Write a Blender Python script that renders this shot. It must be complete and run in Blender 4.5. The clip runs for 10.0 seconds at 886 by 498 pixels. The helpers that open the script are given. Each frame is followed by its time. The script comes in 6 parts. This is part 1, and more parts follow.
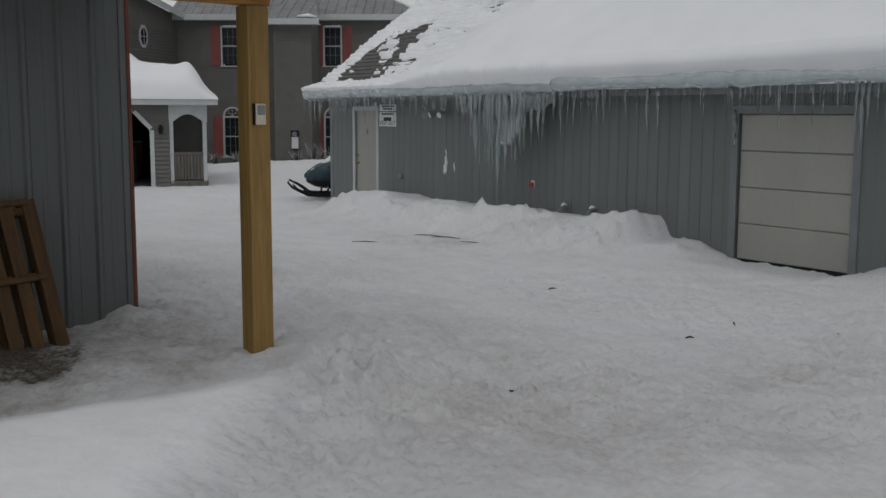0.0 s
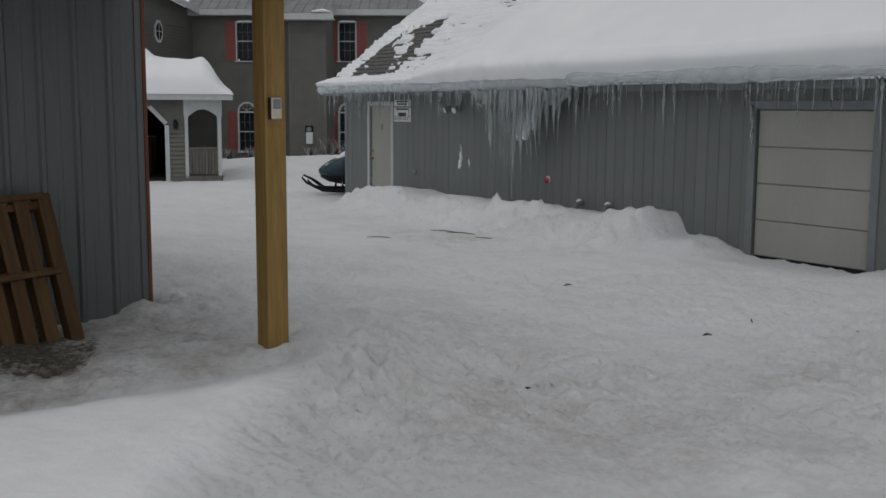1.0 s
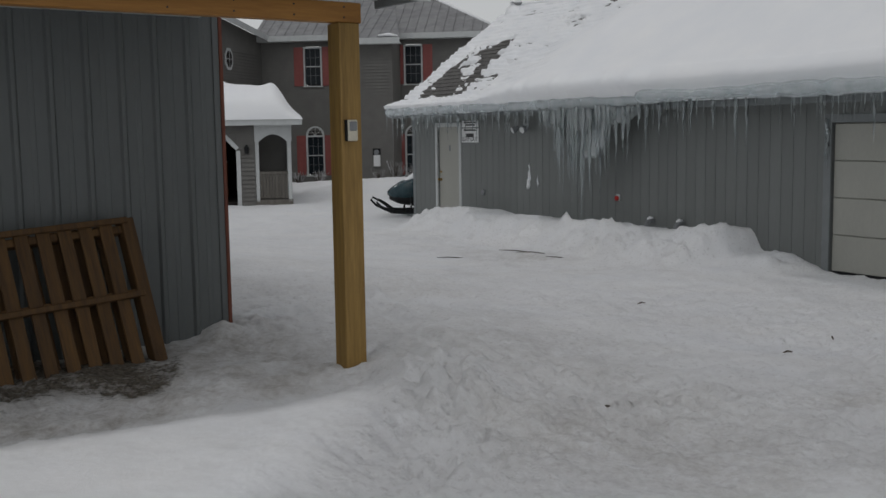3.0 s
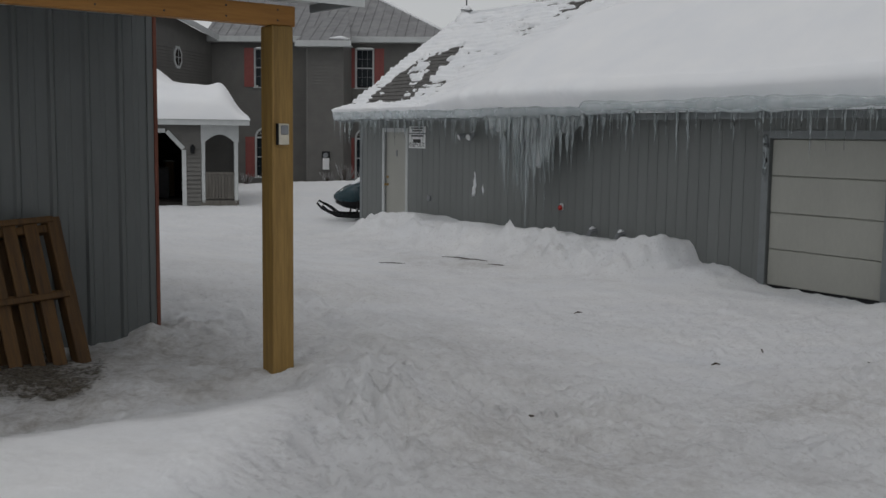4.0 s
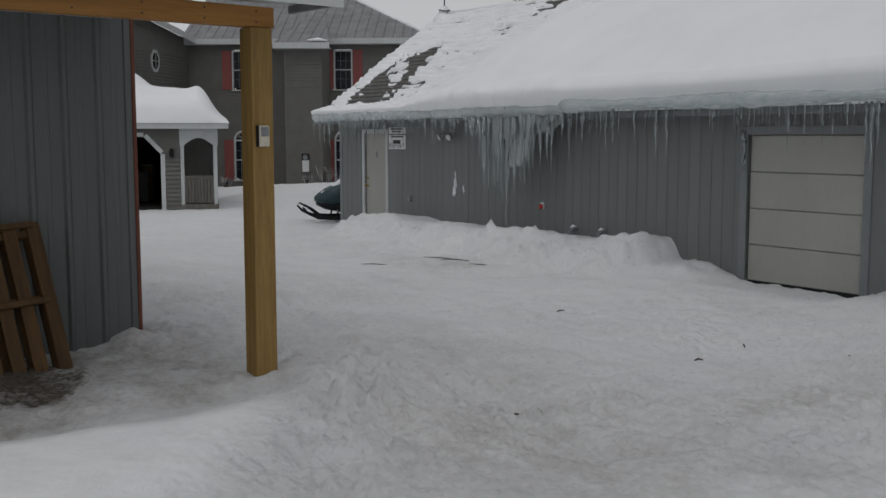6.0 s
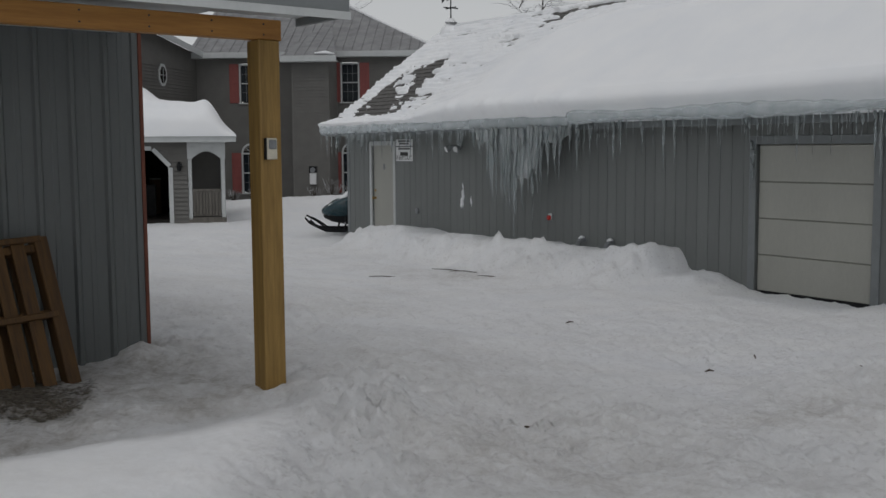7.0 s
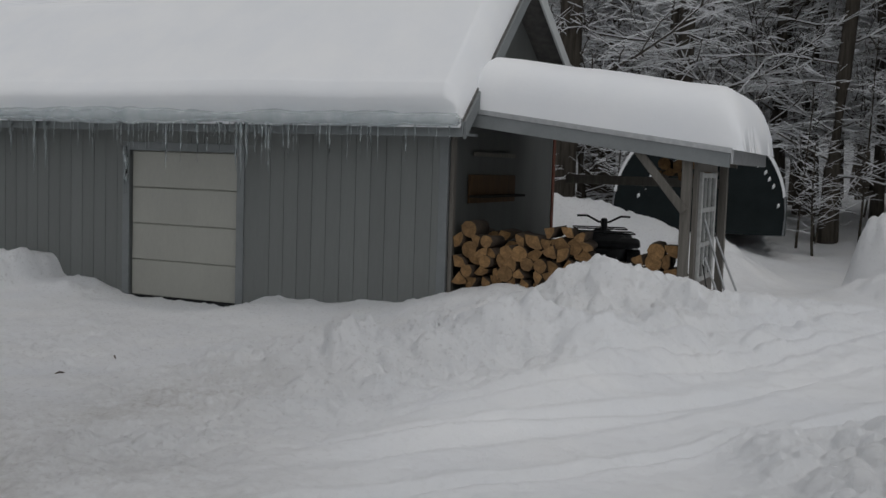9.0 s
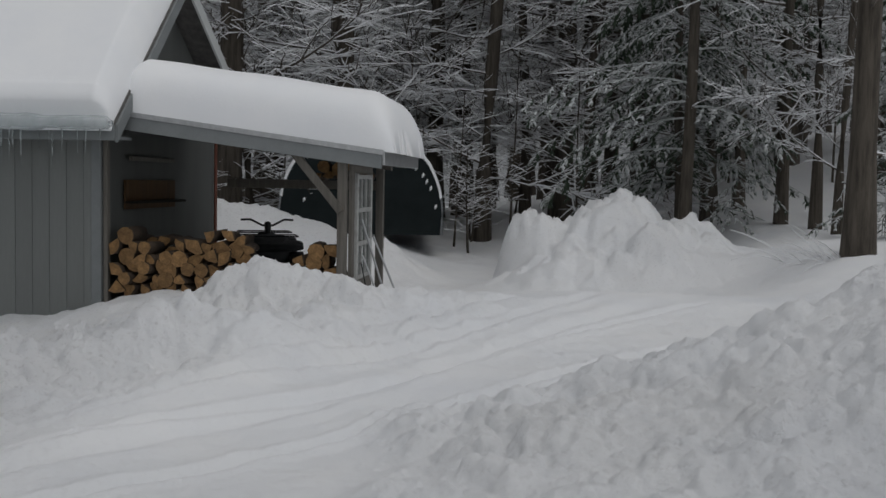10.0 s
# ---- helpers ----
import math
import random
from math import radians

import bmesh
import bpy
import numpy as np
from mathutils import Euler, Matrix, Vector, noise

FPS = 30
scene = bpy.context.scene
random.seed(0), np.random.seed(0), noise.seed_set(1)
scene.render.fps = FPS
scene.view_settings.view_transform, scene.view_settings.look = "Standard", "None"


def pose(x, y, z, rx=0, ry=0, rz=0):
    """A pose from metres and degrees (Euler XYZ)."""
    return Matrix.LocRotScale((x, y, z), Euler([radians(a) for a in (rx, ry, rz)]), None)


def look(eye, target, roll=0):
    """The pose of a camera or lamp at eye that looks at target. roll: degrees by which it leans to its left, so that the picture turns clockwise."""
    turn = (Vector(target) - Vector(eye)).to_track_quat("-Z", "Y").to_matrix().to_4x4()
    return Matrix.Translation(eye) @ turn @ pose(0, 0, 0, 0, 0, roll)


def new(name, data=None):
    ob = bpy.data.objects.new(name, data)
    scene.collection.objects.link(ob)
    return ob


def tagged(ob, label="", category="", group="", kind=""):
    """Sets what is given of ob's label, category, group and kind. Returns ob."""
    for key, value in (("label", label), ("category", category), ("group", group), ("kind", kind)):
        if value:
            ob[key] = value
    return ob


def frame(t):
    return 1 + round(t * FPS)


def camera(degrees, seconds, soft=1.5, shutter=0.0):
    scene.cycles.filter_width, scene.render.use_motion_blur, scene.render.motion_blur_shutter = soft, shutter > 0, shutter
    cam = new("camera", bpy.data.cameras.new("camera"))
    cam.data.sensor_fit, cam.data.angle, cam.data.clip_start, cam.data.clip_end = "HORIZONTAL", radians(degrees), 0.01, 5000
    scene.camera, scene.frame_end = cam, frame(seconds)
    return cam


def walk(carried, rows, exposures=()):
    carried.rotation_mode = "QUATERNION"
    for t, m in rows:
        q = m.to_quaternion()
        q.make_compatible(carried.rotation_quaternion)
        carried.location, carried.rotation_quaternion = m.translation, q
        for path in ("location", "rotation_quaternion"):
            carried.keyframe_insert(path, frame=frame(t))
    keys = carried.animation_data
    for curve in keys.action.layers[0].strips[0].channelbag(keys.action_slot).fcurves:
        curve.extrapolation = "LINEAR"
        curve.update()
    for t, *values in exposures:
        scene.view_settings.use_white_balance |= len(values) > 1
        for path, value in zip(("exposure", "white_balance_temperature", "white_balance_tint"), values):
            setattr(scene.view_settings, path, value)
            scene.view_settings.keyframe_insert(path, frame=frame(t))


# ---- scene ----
cam = camera(46.0, 10.0)
PATH = [
    (0, (0.011, 0.256, 1.954), (-0.002, 2.24, 1.697), 0.2),
    (0.5, (0.003, 0.274, 1.954), (-0.009, 2.258, 1.703), 0.2),
    (1, (-0.005, 0.302, 1.946), (-0.044, 2.284, 1.681), 0.3),
    (1.5, (-0.008, 0.312, 1.945), (-0.075, 2.293, 1.682), 0.4),
    (2, (-0.027, 0.283, 1.946), (-0.099, 2.265, 1.69), -0.3),
    (2.5, (-0.086, 0.273, 1.933), (-0.2, 2.253, 1.677), -1.0),
    (2.7, (-0.088, 0.273, 1.933), (-0.258, 2.250, 1.696), -1.0),
    (3.8, (0.062, 0.298, 1.948), (-0.051, 2.284, 1.730), 0.7),
    (4, (0.063, 0.298, 1.948), (-0.009, 2.285, 1.733), 0.7),
    (4.5, (0.078, 0.27, 1.948), (0.063, 2.261, 1.752), 0.4),
    (5, (0.071, 0.274, 1.943), (0.043, 2.264, 1.741), 0.7),
    (5.5, (0.061, 0.281, 1.943), (0.028, 2.269, 1.729), 0.3),
    (6.8, (0.047, 0.325, 1.94), (0.003, 2.316, 1.733), -0.4),
    (7, (0.046, 0.326, 1.94), (-0.004, 2.316, 1.749), -0.4),
    (7.5, (0.05, 0.324, 1.94), (0.021, 2.315, 1.751), -0.3),
    (8, (0.05, 0.313, 1.94), (0.04, 2.304, 1.75), 0.1),
    (8.2, (0.052, 0.307, 1.944), (0.061, 2.298, 1.755), 0.2),
    (8.5, (0.106, 0.226, 1.948), (0.304, 2.207, 1.754), 0.3),
    (8.6, (0.151, 0.19, 1.943), (0.49, 2.151, 1.742), 1.6),
    (8.9, (0.34, 0.094, 1.902), (1.178, 1.901, 1.729), 2.0),
    (9, (0.391, 0.05, 1.897), (1.402, 1.768, 1.738), 1.9),
    (9.1, (0.416, -0.007, 1.895), (1.595, 1.603, 1.756), 1.9),
    (9.5, (0.444, -0.1, 1.886), (1.975, 1.182, 1.774), 1.2),
    (10, (0.446, -0.177, 1.838), (1.93, 1.157, 1.711), 1.1),
]
walk(cam, [(t, look(eye, aim, roll)) for t, eye, aim, roll in PATH])

# ---- world ----
wd = bpy.data.worlds.new("overcast_sky")
scene.world = wd
wd.use_nodes = True
wn = wd.node_tree
wn.nodes.clear()
sky = wn.nodes.new("ShaderNodeTexSky")
sky.sky_type = "NISHITA"
sky.sun_disc = False
sky.sun_elevation = radians(70)
sky.sun_rotation = radians(180)
sky.dust_density = 1.0
sky.air_density = 1.0
hsv = wn.nodes.new("ShaderNodeHueSaturation")
hsv.inputs["Saturation"].default_value = 0.12
bg = wn.nodes.new("ShaderNodeBackground")
bg.inputs["Strength"].default_value = 0.089
wo = wn.nodes.new("ShaderNodeOutputWorld")
wn.links.new(sky.outputs[0], hsv.inputs["Color"])
wn.links.new(hsv.outputs[0], bg.inputs["Color"])
wn.links.new(bg.outputs[0], wo.inputs["Surface"])

sun_data = bpy.data.lights.new("sun", "SUN")
sun_data.energy = 0.5
sun_data.angle = radians(60)
sun_data.color = (1.0, 0.97, 0.93)
sun = new("sun", sun_data)
sun.matrix_world = look((0, -8, 36), (0, 5, 0))

# ---- materials ----
def nodes_of(name):
    m = bpy.data.materials.new(name)
    m.use_nodes = True
    nt = m.node_tree
    b = nt.nodes["Principled BSDF"]
    return m, nt, b


def noise_tex(nt, scale, detail=4.0, rough=0.55, stretch=(1, 1, 1), space="Object"):
    tc = nt.nodes.new("ShaderNodeTexCoord")
    mp = nt.nodes.new("ShaderNodeMapping")
    mp.inputs["Scale"].default_value = stretch
    nz = nt.nodes.new("ShaderNodeTexNoise")
    nz.inputs["Scale"].default_value = scale
    nz.inputs["Detail"].default_value = detail
    nz.inputs["Roughness"].default_value = rough
    nt.links.new(tc.outputs[space], mp.inputs["Vector"])
    nt.links.new(mp.outputs[0], nz.inputs["Vector"])
    return nz


def ramp(nt, src, stops):
    r = nt.nodes.new("ShaderNodeValToRGB")
    el = r.color_ramp.elements
    while len(el) < len(stops):
        el.new(0.5)
    for e, (p, c) in zip(el, stops):
        e.position = p
        e.color = (*c, 1) if len(c) == 3 else c
    nt.links.new(src, r.inputs["Fac"])
    return r


def mixed(nt, fac, a, b, mode="MIX"):
    mx = nt.nodes.new("ShaderNodeMix")
    mx.data_type = "RGBA"
    mx.blend_type = mode
    for sock, v in ((mx.inputs[0], fac), (mx.inputs[6], a), (mx.inputs[7], b)):
        if hasattr(v, "links"):
            nt.links.new(v, sock)
        elif isinstance(v, tuple):
            sock.default_value = (*v, 1)
        else:
            sock.default_value = v
    return mx.outputs[2]


def calc(nt, op, a, b=0.0, clamp=False):
    mt = nt.nodes.new("ShaderNodeMath")
    mt.operation = op
    mt.use_clamp = clamp
    for sock, v in ((mt.inputs[0], a), (mt.inputs[1], b)):
        if hasattr(v, "links"):
            nt.links.new(v, sock)
        else:
            sock.default_value = v
    return mt.outputs[0]


def bumped(nt, b, height, strength, dist=0.02):
    bp = nt.nodes.new("ShaderNodeBump")
    bp.inputs["Strength"].default_value = strength
    bp.inputs["Distance"].default_value = dist
    nt.links.new(height, bp.inputs["Height"])
    nt.links.new(bp.outputs[0], b.inputs["Normal"])


def paint(name, c1, c2, rough=0.6, scale=6.0, stretch=(1, 1, 1), bump=0.15, fine=60.0, vary=0.0, metal=0.0, dist=0.01):
    """A surface with two scales of tone, fine relief, and a tone that differs from piece to piece."""
    m, nt, b = nodes_of(name)
    big = noise_tex(nt, scale, 5, 0.6, stretch)
    small = noise_tex(nt, fine, 3, 0.6, stretch)
    f = calc(nt, "ADD", calc(nt, "MULTIPLY", big.outputs["Fac"], 0.65), calc(nt, "MULTIPLY", small.outputs["Fac"], 0.35))
    col = ramp(nt, f, [(0.32, c1), (0.68, c2)]).outputs[0]
    if vary:
        oi = nt.nodes.new("ShaderNodeObjectInfo")
        hs = nt.nodes.new("ShaderNodeHueSaturation")
        nt.links.new(calc(nt, "ADD", calc(nt, "MULTIPLY", oi.outputs["Random"], vary), 1 - vary / 2), hs.inputs["Value"])
        nt.links.new(col, hs.inputs["Color"])
        col = hs.outputs[0]
    nt.links.new(col, b.inputs["Base Color"])
    nt.links.new(calc(nt, "ADD", calc(nt, "MULTIPLY", small.outputs["Fac"], 0.25), rough - 0.12), b.inputs["Roughness"])
    b.inputs["Metallic"].default_value = metal
    if bump:
        bumped(nt, b, f, bump, dist)
    return m


def snow_material(name, dirt=False, bump=0.35):
    m, nt, b = nodes_of(name)
    big = noise_tex(nt, 0.9, 4, 0.6)
    mid = noise_tex(nt, 7.0, 6, 0.62)
    fine = noise_tex(nt, 45.0, 4, 0.6)
    col = ramp(nt, big.outputs["Fac"], [(0.3, (0.85, 0.87, 0.90)), (0.7, (0.91, 0.92, 0.93))]).outputs[0]
    if dirt:
        at = nt.nodes.new("ShaderNodeAttribute")
        at.attribute_name = "dirt"
        spots = noise_tex(nt, 3.2, 8, 0.72)
        grit = noise_tex(nt, 22.0, 6, 0.7)
        # packed snow: worn tone, then soil showing through in patches
        worn = ramp(nt, calc(nt, "ADD", calc(nt, "MULTIPLY", spots.outputs["Fac"], 0.6), calc(nt, "MULTIPLY", grit.outputs["Fac"], 0.4)), [(0.36, (0.42, 0.40, 0.37)), (0.50, (0.66, 0.655, 0.645)), (0.62, (0.84, 0.85, 0.86))]).outputs[0]
        wear = calc(nt, "MULTIPLY", at.outputs["Fac"], 1.6, True)
        col = mixed(nt, wear, col, worn)
        ra0 = nt.nodes.new("ShaderNodeAttribute")
        ra0.attribute_name = "rough"
        bits = noise_tex(nt, 26.0, 3, 0.6)
        patch = ramp(nt, bits.outputs["Fac"], [(0.56, (0, 0, 0)), (0.68, (1, 1, 1))]).outputs[0]
        col = mixed(nt, calc(nt, "MULTIPLY", calc(nt, "MULTIPLY", patch, calc(nt, "SUBTRACT", ra0.outputs["Fac"], 0.25, True)), 0.34), col, (0.40, 0.39, 0.38))
        soilmask = calc(nt, "SUBTRACT", calc(nt, "ADD", calc(nt, "MULTIPLY", grit.outputs["Fac"], 0.7), calc(nt, "MULTIPLY", spots.outputs["Fac"], 0.6)), 1.06)
        soilmask = calc(nt, "ADD", soilmask, calc(nt, "MULTIPLY", calc(nt, "MULTIPLY", at.outputs["Fac"], at.outputs["Fac"]), 0.62))
        soilmask = calc(nt, "MULTIPLY", soilmask, 5.0, True)
        soil = ramp(nt, fine.outputs["Fac"], [(0.35, (0.06, 0.052, 0.042)), (0.65, (0.20, 0.175, 0.14))]).outputs[0]
        col = mixed(nt, soilmask, col, soil)
    nt.links.new(col, b.inputs["Base Color"])
    b.inputs["Roughness"].default_value = 0.72
    b.inputs["Specular IOR Level"].default_value = 0.25
    h = calc(nt, "ADD", calc(nt, "MULTIPLY", mid.outputs["Fac"], 0.75), calc(nt, "MULTIPLY", fine.outputs["Fac"], 0.3))
    if dirt:
        ra = nt.nodes.new("ShaderNodeAttribute")
        ra.attribute_name = "rough"
        clod = noise_tex(nt, 30.0, 7, 0.78)
        h = calc(nt, "MULTIPLY", calc(nt, "ADD", h, calc(nt, "MULTIPLY", clod.outputs["Fac"], 0.9)), ra.outputs["Fac"])
    bumped(nt, b, h, bump, 0.045)
    return m


def snow_capped(name, c1, c2, scale, stretch, lo=0.15, hi=0.5, amount=1.0, fine=40.0):
    """A bark or needle surface with snow lying on what faces up."""
    m, nt, b = nodes_of(name)
    nz = noise_tex(nt, scale, 5, 0.65, stretch)
    n2 = noise_tex(nt, fine, 3, 0.6)
    bark = ramp(nt, nz.outputs["Fac"], [(0.3, c1), (0.7, c2)]).outputs[0]
    ge = nt.nodes.new("ShaderNodeNewGeometry")
    sx = nt.nodes.new("ShaderNodeSeparateXYZ")
    nt.links.new(ge.outputs["True Normal"], sx.inputs[0])
    up = calc(nt, "ADD", sx.outputs["Z"], calc(nt, "MULTIPLY", calc(nt, "SUBTRACT", n2.outputs["Fac"], 0.5), 0.9))
    f = calc(nt, "DIVIDE", calc(nt, "SUBTRACT", up, lo), hi - lo, True)
    f = calc(nt, "MULTIPLY", f, amount)
    nt.links.new(mixed(nt, f, bark, (0.82, 0.84, 0.87)), b.inputs["Base Color"])
    b.inputs["Roughness"].default_value = 0.85
    b.inputs["Specular IOR Level"].default_value = 0.2
    bumped(nt, b, nz.outputs["Fac"], 0.5, 0.03)
    return m


def wood(name, c1, c2, along="z", scale=3.0, rough=0.6, vary=0.25):
    st = {"x": (0.08, 1, 1), "y": (1, 0.08, 1), "z": (1, 1, 0.08)}[along]
    return paint(name, c1, c2, rough, scale * 8, st, 0.3, 90.0, vary, 0.0, 0.004)


def glass(name, tint=(0.8, 0.85, 0.85), rough=0.03):
    m, nt, b = nodes_of(name)
    b.inputs["Base Color"].default_value = (*tint, 1)
    b.inputs["Transmission Weight"].default_value = 1.0
    b.inputs["Roughness"].default_value = rough
    b.inputs["IOR"].default_value = 1.45
    return m


def ice_material():
    m, nt, b = nodes_of("grey_blue_ice")
    nz = noise_tex(nt, 5.0, 5, 0.6, (1, 1, 0.35))
    nt.links.new(ramp(nt, nz.outputs["Fac"], [(0.3, (0.62, 0.69, 0.71)), (0.7, (0.86, 0.90, 0.91))]).outputs[0], b.inputs["Base Color"])
    b.inputs["Transmission Weight"].default_value = 0.70
    b.inputs["Roughness"].default_value = 0.26
    b.inputs["IOR"].default_value = 1.31
    bumped(nt, b, nz.outputs["Fac"], 0.5, 0.02)
    return m


SNOW = snow_material("roof_snow", False, 0.12)
GROUND = snow_material("ground_snow", True, 0.80)
ICE = ice_material()
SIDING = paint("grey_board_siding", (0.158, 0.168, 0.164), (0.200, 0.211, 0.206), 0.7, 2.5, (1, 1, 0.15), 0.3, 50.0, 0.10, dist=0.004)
# darker copy of the siding: shade on the gable ends put into the colour
GABLE = paint("shaded_grey_end_siding", (0.075, 0.080, 0.076), (0.108, 0.114, 0.109), 0.75, 2.5, (1, 1, 0.15), 0.3, 50.0, 0.10, dist=0.004)
TRIM_GREY = paint("grey_trim", (0.17, 0.185, 0.19), (0.22, 0.235, 0.24), 0.6, 4.0, (1, 1, 1), 0.15, 50.0, 0.06)
METAL_WALL = paint("grey_steel_cladding", (0.105, 0.115, 0.114), (0.130, 0.141, 0.140), 0.45, 1.6, (1, 1, 0.3), 0.08, 30.0, 0.05, 0.1)
HOUSE = paint("taupe_lap_siding", (0.125, 0.122, 0.114), (0.165, 0.161, 0.150), 0.7, 2.0, (1, 1, 1), 0.2, 30.0)
WHITE = paint("white_trim_paint", (0.46, 0.48, 0.48), (0.56, 0.58, 0.58), 0.5, 5.0, (1, 1, 1), 0.1, 60.0)
DOOR = paint("cream_door_paint", (0.33, 0.33, 0.295), (0.39, 0.39, 0.35), 0.45, 1.5, (1, 1, 0.4), 0.05, 30.0, 0.05)
RED = paint("faded_red_paint", (0.21, 0.055, 0.05), (0.29, 0.082, 0.072), 0.6, 6.0, (1, 1, 0.3), 0.2, 60.0, 0.1)
RUST = paint("rust_red_edge", (0.10, 0.030, 0.018), (0.18, 0.055, 0.03), 0.7, 8.0, (1, 1, 0.4), 0.3, 60.0)
POST = wood("treated_pine", (0.17, 0.098, 0.024), (0.33, 0.205, 0.058), "z", 2.5, 0.65, 0.05)
BEAM = wood("treated_pine_beam", (0.27, 0.115, 0.022), (0.44, 0.215, 0.05), "x", 2.5, 0.6, 0.05)
PALLET = wood("weathered_pallet_wood", (0.036, 0.017, 0.005), (0.135, 0.068, 0.018), "z", 2.5, 0.75, 0.35)
GREYWOOD = wood("weathered_grey_wood", (0.085, 0.078, 0.068), (0.18, 0.168, 0.148), "z", 2.5, 0.8, 0.2)
SHINGLE = paint("asphalt_shingle", (0.068, 0.066, 0.064), (0.15, 0.145, 0.138), 0.9, 9.0, (1, 1, 1), 0.4, 120.0)
METALROOF = paint("grey_standing_seam_steel", (0.18, 0.18, 0.185), (0.34, 0.345, 0.35), 0.5, 2.2, (1, 1, 1), 0.05, 25.0, 0.05, 0.35)
# near-black in place of shade inside the bay and rooms; also the shelf board
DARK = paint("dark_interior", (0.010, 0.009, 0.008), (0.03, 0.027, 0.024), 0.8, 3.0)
BLACK = paint("black_plastic", (0.010, 0.011, 0.012), (0.022, 0.023, 0.025), 0.4, 8.0, bump=0.05)
TEAL = paint("dark_teal_gloss", (0.012, 0.035, 0.045), (0.02, 0.06, 0.075), 0.25, 6.0, bump=0.03)
TARP = paint("dark_green_tarp", (0.006, 0.010, 0.011), (0.014, 0.020, 0.021), 0.6, 2.5, (1, 1, 1), 0.25, 30.0, dist=0.03)
STEEL = paint("galvanised_steel", (0.38, 0.39, 0.40), (0.55, 0.56, 0.57), 0.4, 14.0, bump=0.05, metal=0.8)
BRASS = paint("brass", (0.35, 0.22, 0.07), (0.45, 0.30, 0.10), 0.35, 20.0, bump=0.03, metal=0.9)
SIGN = paint("white_sign_board", (0.66, 0.67, 0.67), (0.76, 0.77, 0.77), 0.4, 12.0, bump=0.03)
INK = paint("black_sign_ink", (0.02, 0.02, 0.02), (0.04, 0.04, 0.04), 0.6, 12.0, bump=0.0)
BOXWHITE = paint("ivory_plastic", (0.50, 0.47, 0.38), (0.62, 0.58, 0.48), 0.4, 20.0, bump=0.03)
BOXGREY = paint("grey_plastic", (0.16, 0.17, 0.18), (0.24, 0.25, 0.26), 0.4, 20.0, bump=0.03)
REDLENS = paint("red_plastic", (0.40, 0.015, 0.012), (0.55, 0.03, 0.02), 0.25, 20.0, bump=0.0)
OLDPAINT = paint("flaking_grey_white_paint", (0.28, 0.28, 0.27), (0.50, 0.51, 0.50), 0.7, 14.0, (1, 1, 1), 0.4, 60.0)
PANE = glass("window_glass", (0.75, 0.8, 0.8))
DIMGLASS = paint("dim_window_glass", (0.012, 0.016, 0.020), (0.022, 0.028, 0.034), 0.2, 3.0, bump=0.0)
LOGEND = paint("split_log_face", (0.10, 0.054, 0.020), (0.34, 0.195, 0.078), 0.8, 12.0, (1, 1, 1), 0.4, 50.0, 0.5)
LOGBARK = paint("log_bark", (0.03, 0.022, 0.016), (0.09, 0.064, 0.045), 0.9, 20.0, (1, 1, 1), 0.6, 60.0, 0.4)
BARK = snow_capped("brown_bark", (0.036, 0.031, 0.026), (0.115, 0.10, 0.082), 14.0, (1, 1, 0.12), 0.55, 0.9, 0.8)
TWIG = snow_capped("snowy_twigs", (0.06, 0.052, 0.045), (0.13, 0.115, 0.10), 8.0, (1, 1, 1), -0.15, 0.38, 0.85, 3.0)
NEEDLES = snow_capped("snowy_hemlock_needles", (0.035, 0.05, 0.036), (0.075, 0.10, 0.07), 6.0, (1, 1, 1), 0.12, 0.75, 0.68, 5.0)
FARWOOD = paint("glowing_distant_forest", (0.20, 0.205, 0.21), (0.40, 0.41, 0.42), 0.95, 0.7, (1, 1, 0.25), 0.0, 6.0)

for m in (TARP, DARK, BLACK, DIMGLASS):
    m.node_tree.nodes["Principled BSDF"].inputs["Specular IOR Level"].default_value = 0.15
# the backdrop emits faintly, in place of light and haze among far trees
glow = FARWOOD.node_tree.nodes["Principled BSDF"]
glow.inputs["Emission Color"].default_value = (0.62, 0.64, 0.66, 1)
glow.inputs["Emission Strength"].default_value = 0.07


# ---- mesh helpers ----
def grid_mesh(name, P, material, wrap=False, smooth=True):
    """A sheet from an array of points (rows, columns, 3)."""
    r, c, _ = P.shape
    i = np.arange(r * c).reshape(r, c)
    a, b2 = i[:-1, :-1], i[1:, :-1]
    cc, d = i[1:, 1:], i[:-1, 1:]
    F = np.stack([a, d, cc, b2], -1).reshape(-1, 4)
    if wrap:
        F = np.concatenate([F, np.stack([i[:-1, -1], i[:-1, 0], i[1:, 0], i[1:, -1]], -1)])
    return raw_mesh(name, P.reshape(-1, 3), F, [material], smooth)


def raw_mesh(name, V, F, materials, smooth=False, index=None):
    V = np.asarray(V, dtype=np.float32)
    F = np.asarray(F, dtype=np.int32)
    k = F.shape[1]
    me = bpy.data.meshes.new(name)
    me.vertices.add(len(V))
    me.vertices.foreach_set("co", V.ravel())
    me.loops.add(F.size)
    me.loops.foreach_set("vertex_index", F.ravel())
    me.polygons.add(len(F))
    me.polygons.foreach_set("loop_start", np.arange(len(F), dtype=np.int32) * k)
    me.polygons.foreach_set("loop_total", np.full(len(F), k, dtype=np.int32))
    me.polygons.foreach_set("use_smooth", np.full(len(F), smooth, dtype=bool))
    if index is not None:
        me.polygons.foreach_set("material_index", np.asarray(index, dtype=np.int32))
    for m in materials:
        me.materials.append(m)
    me.update(calc_edges=True)
    me.validate()
    return me


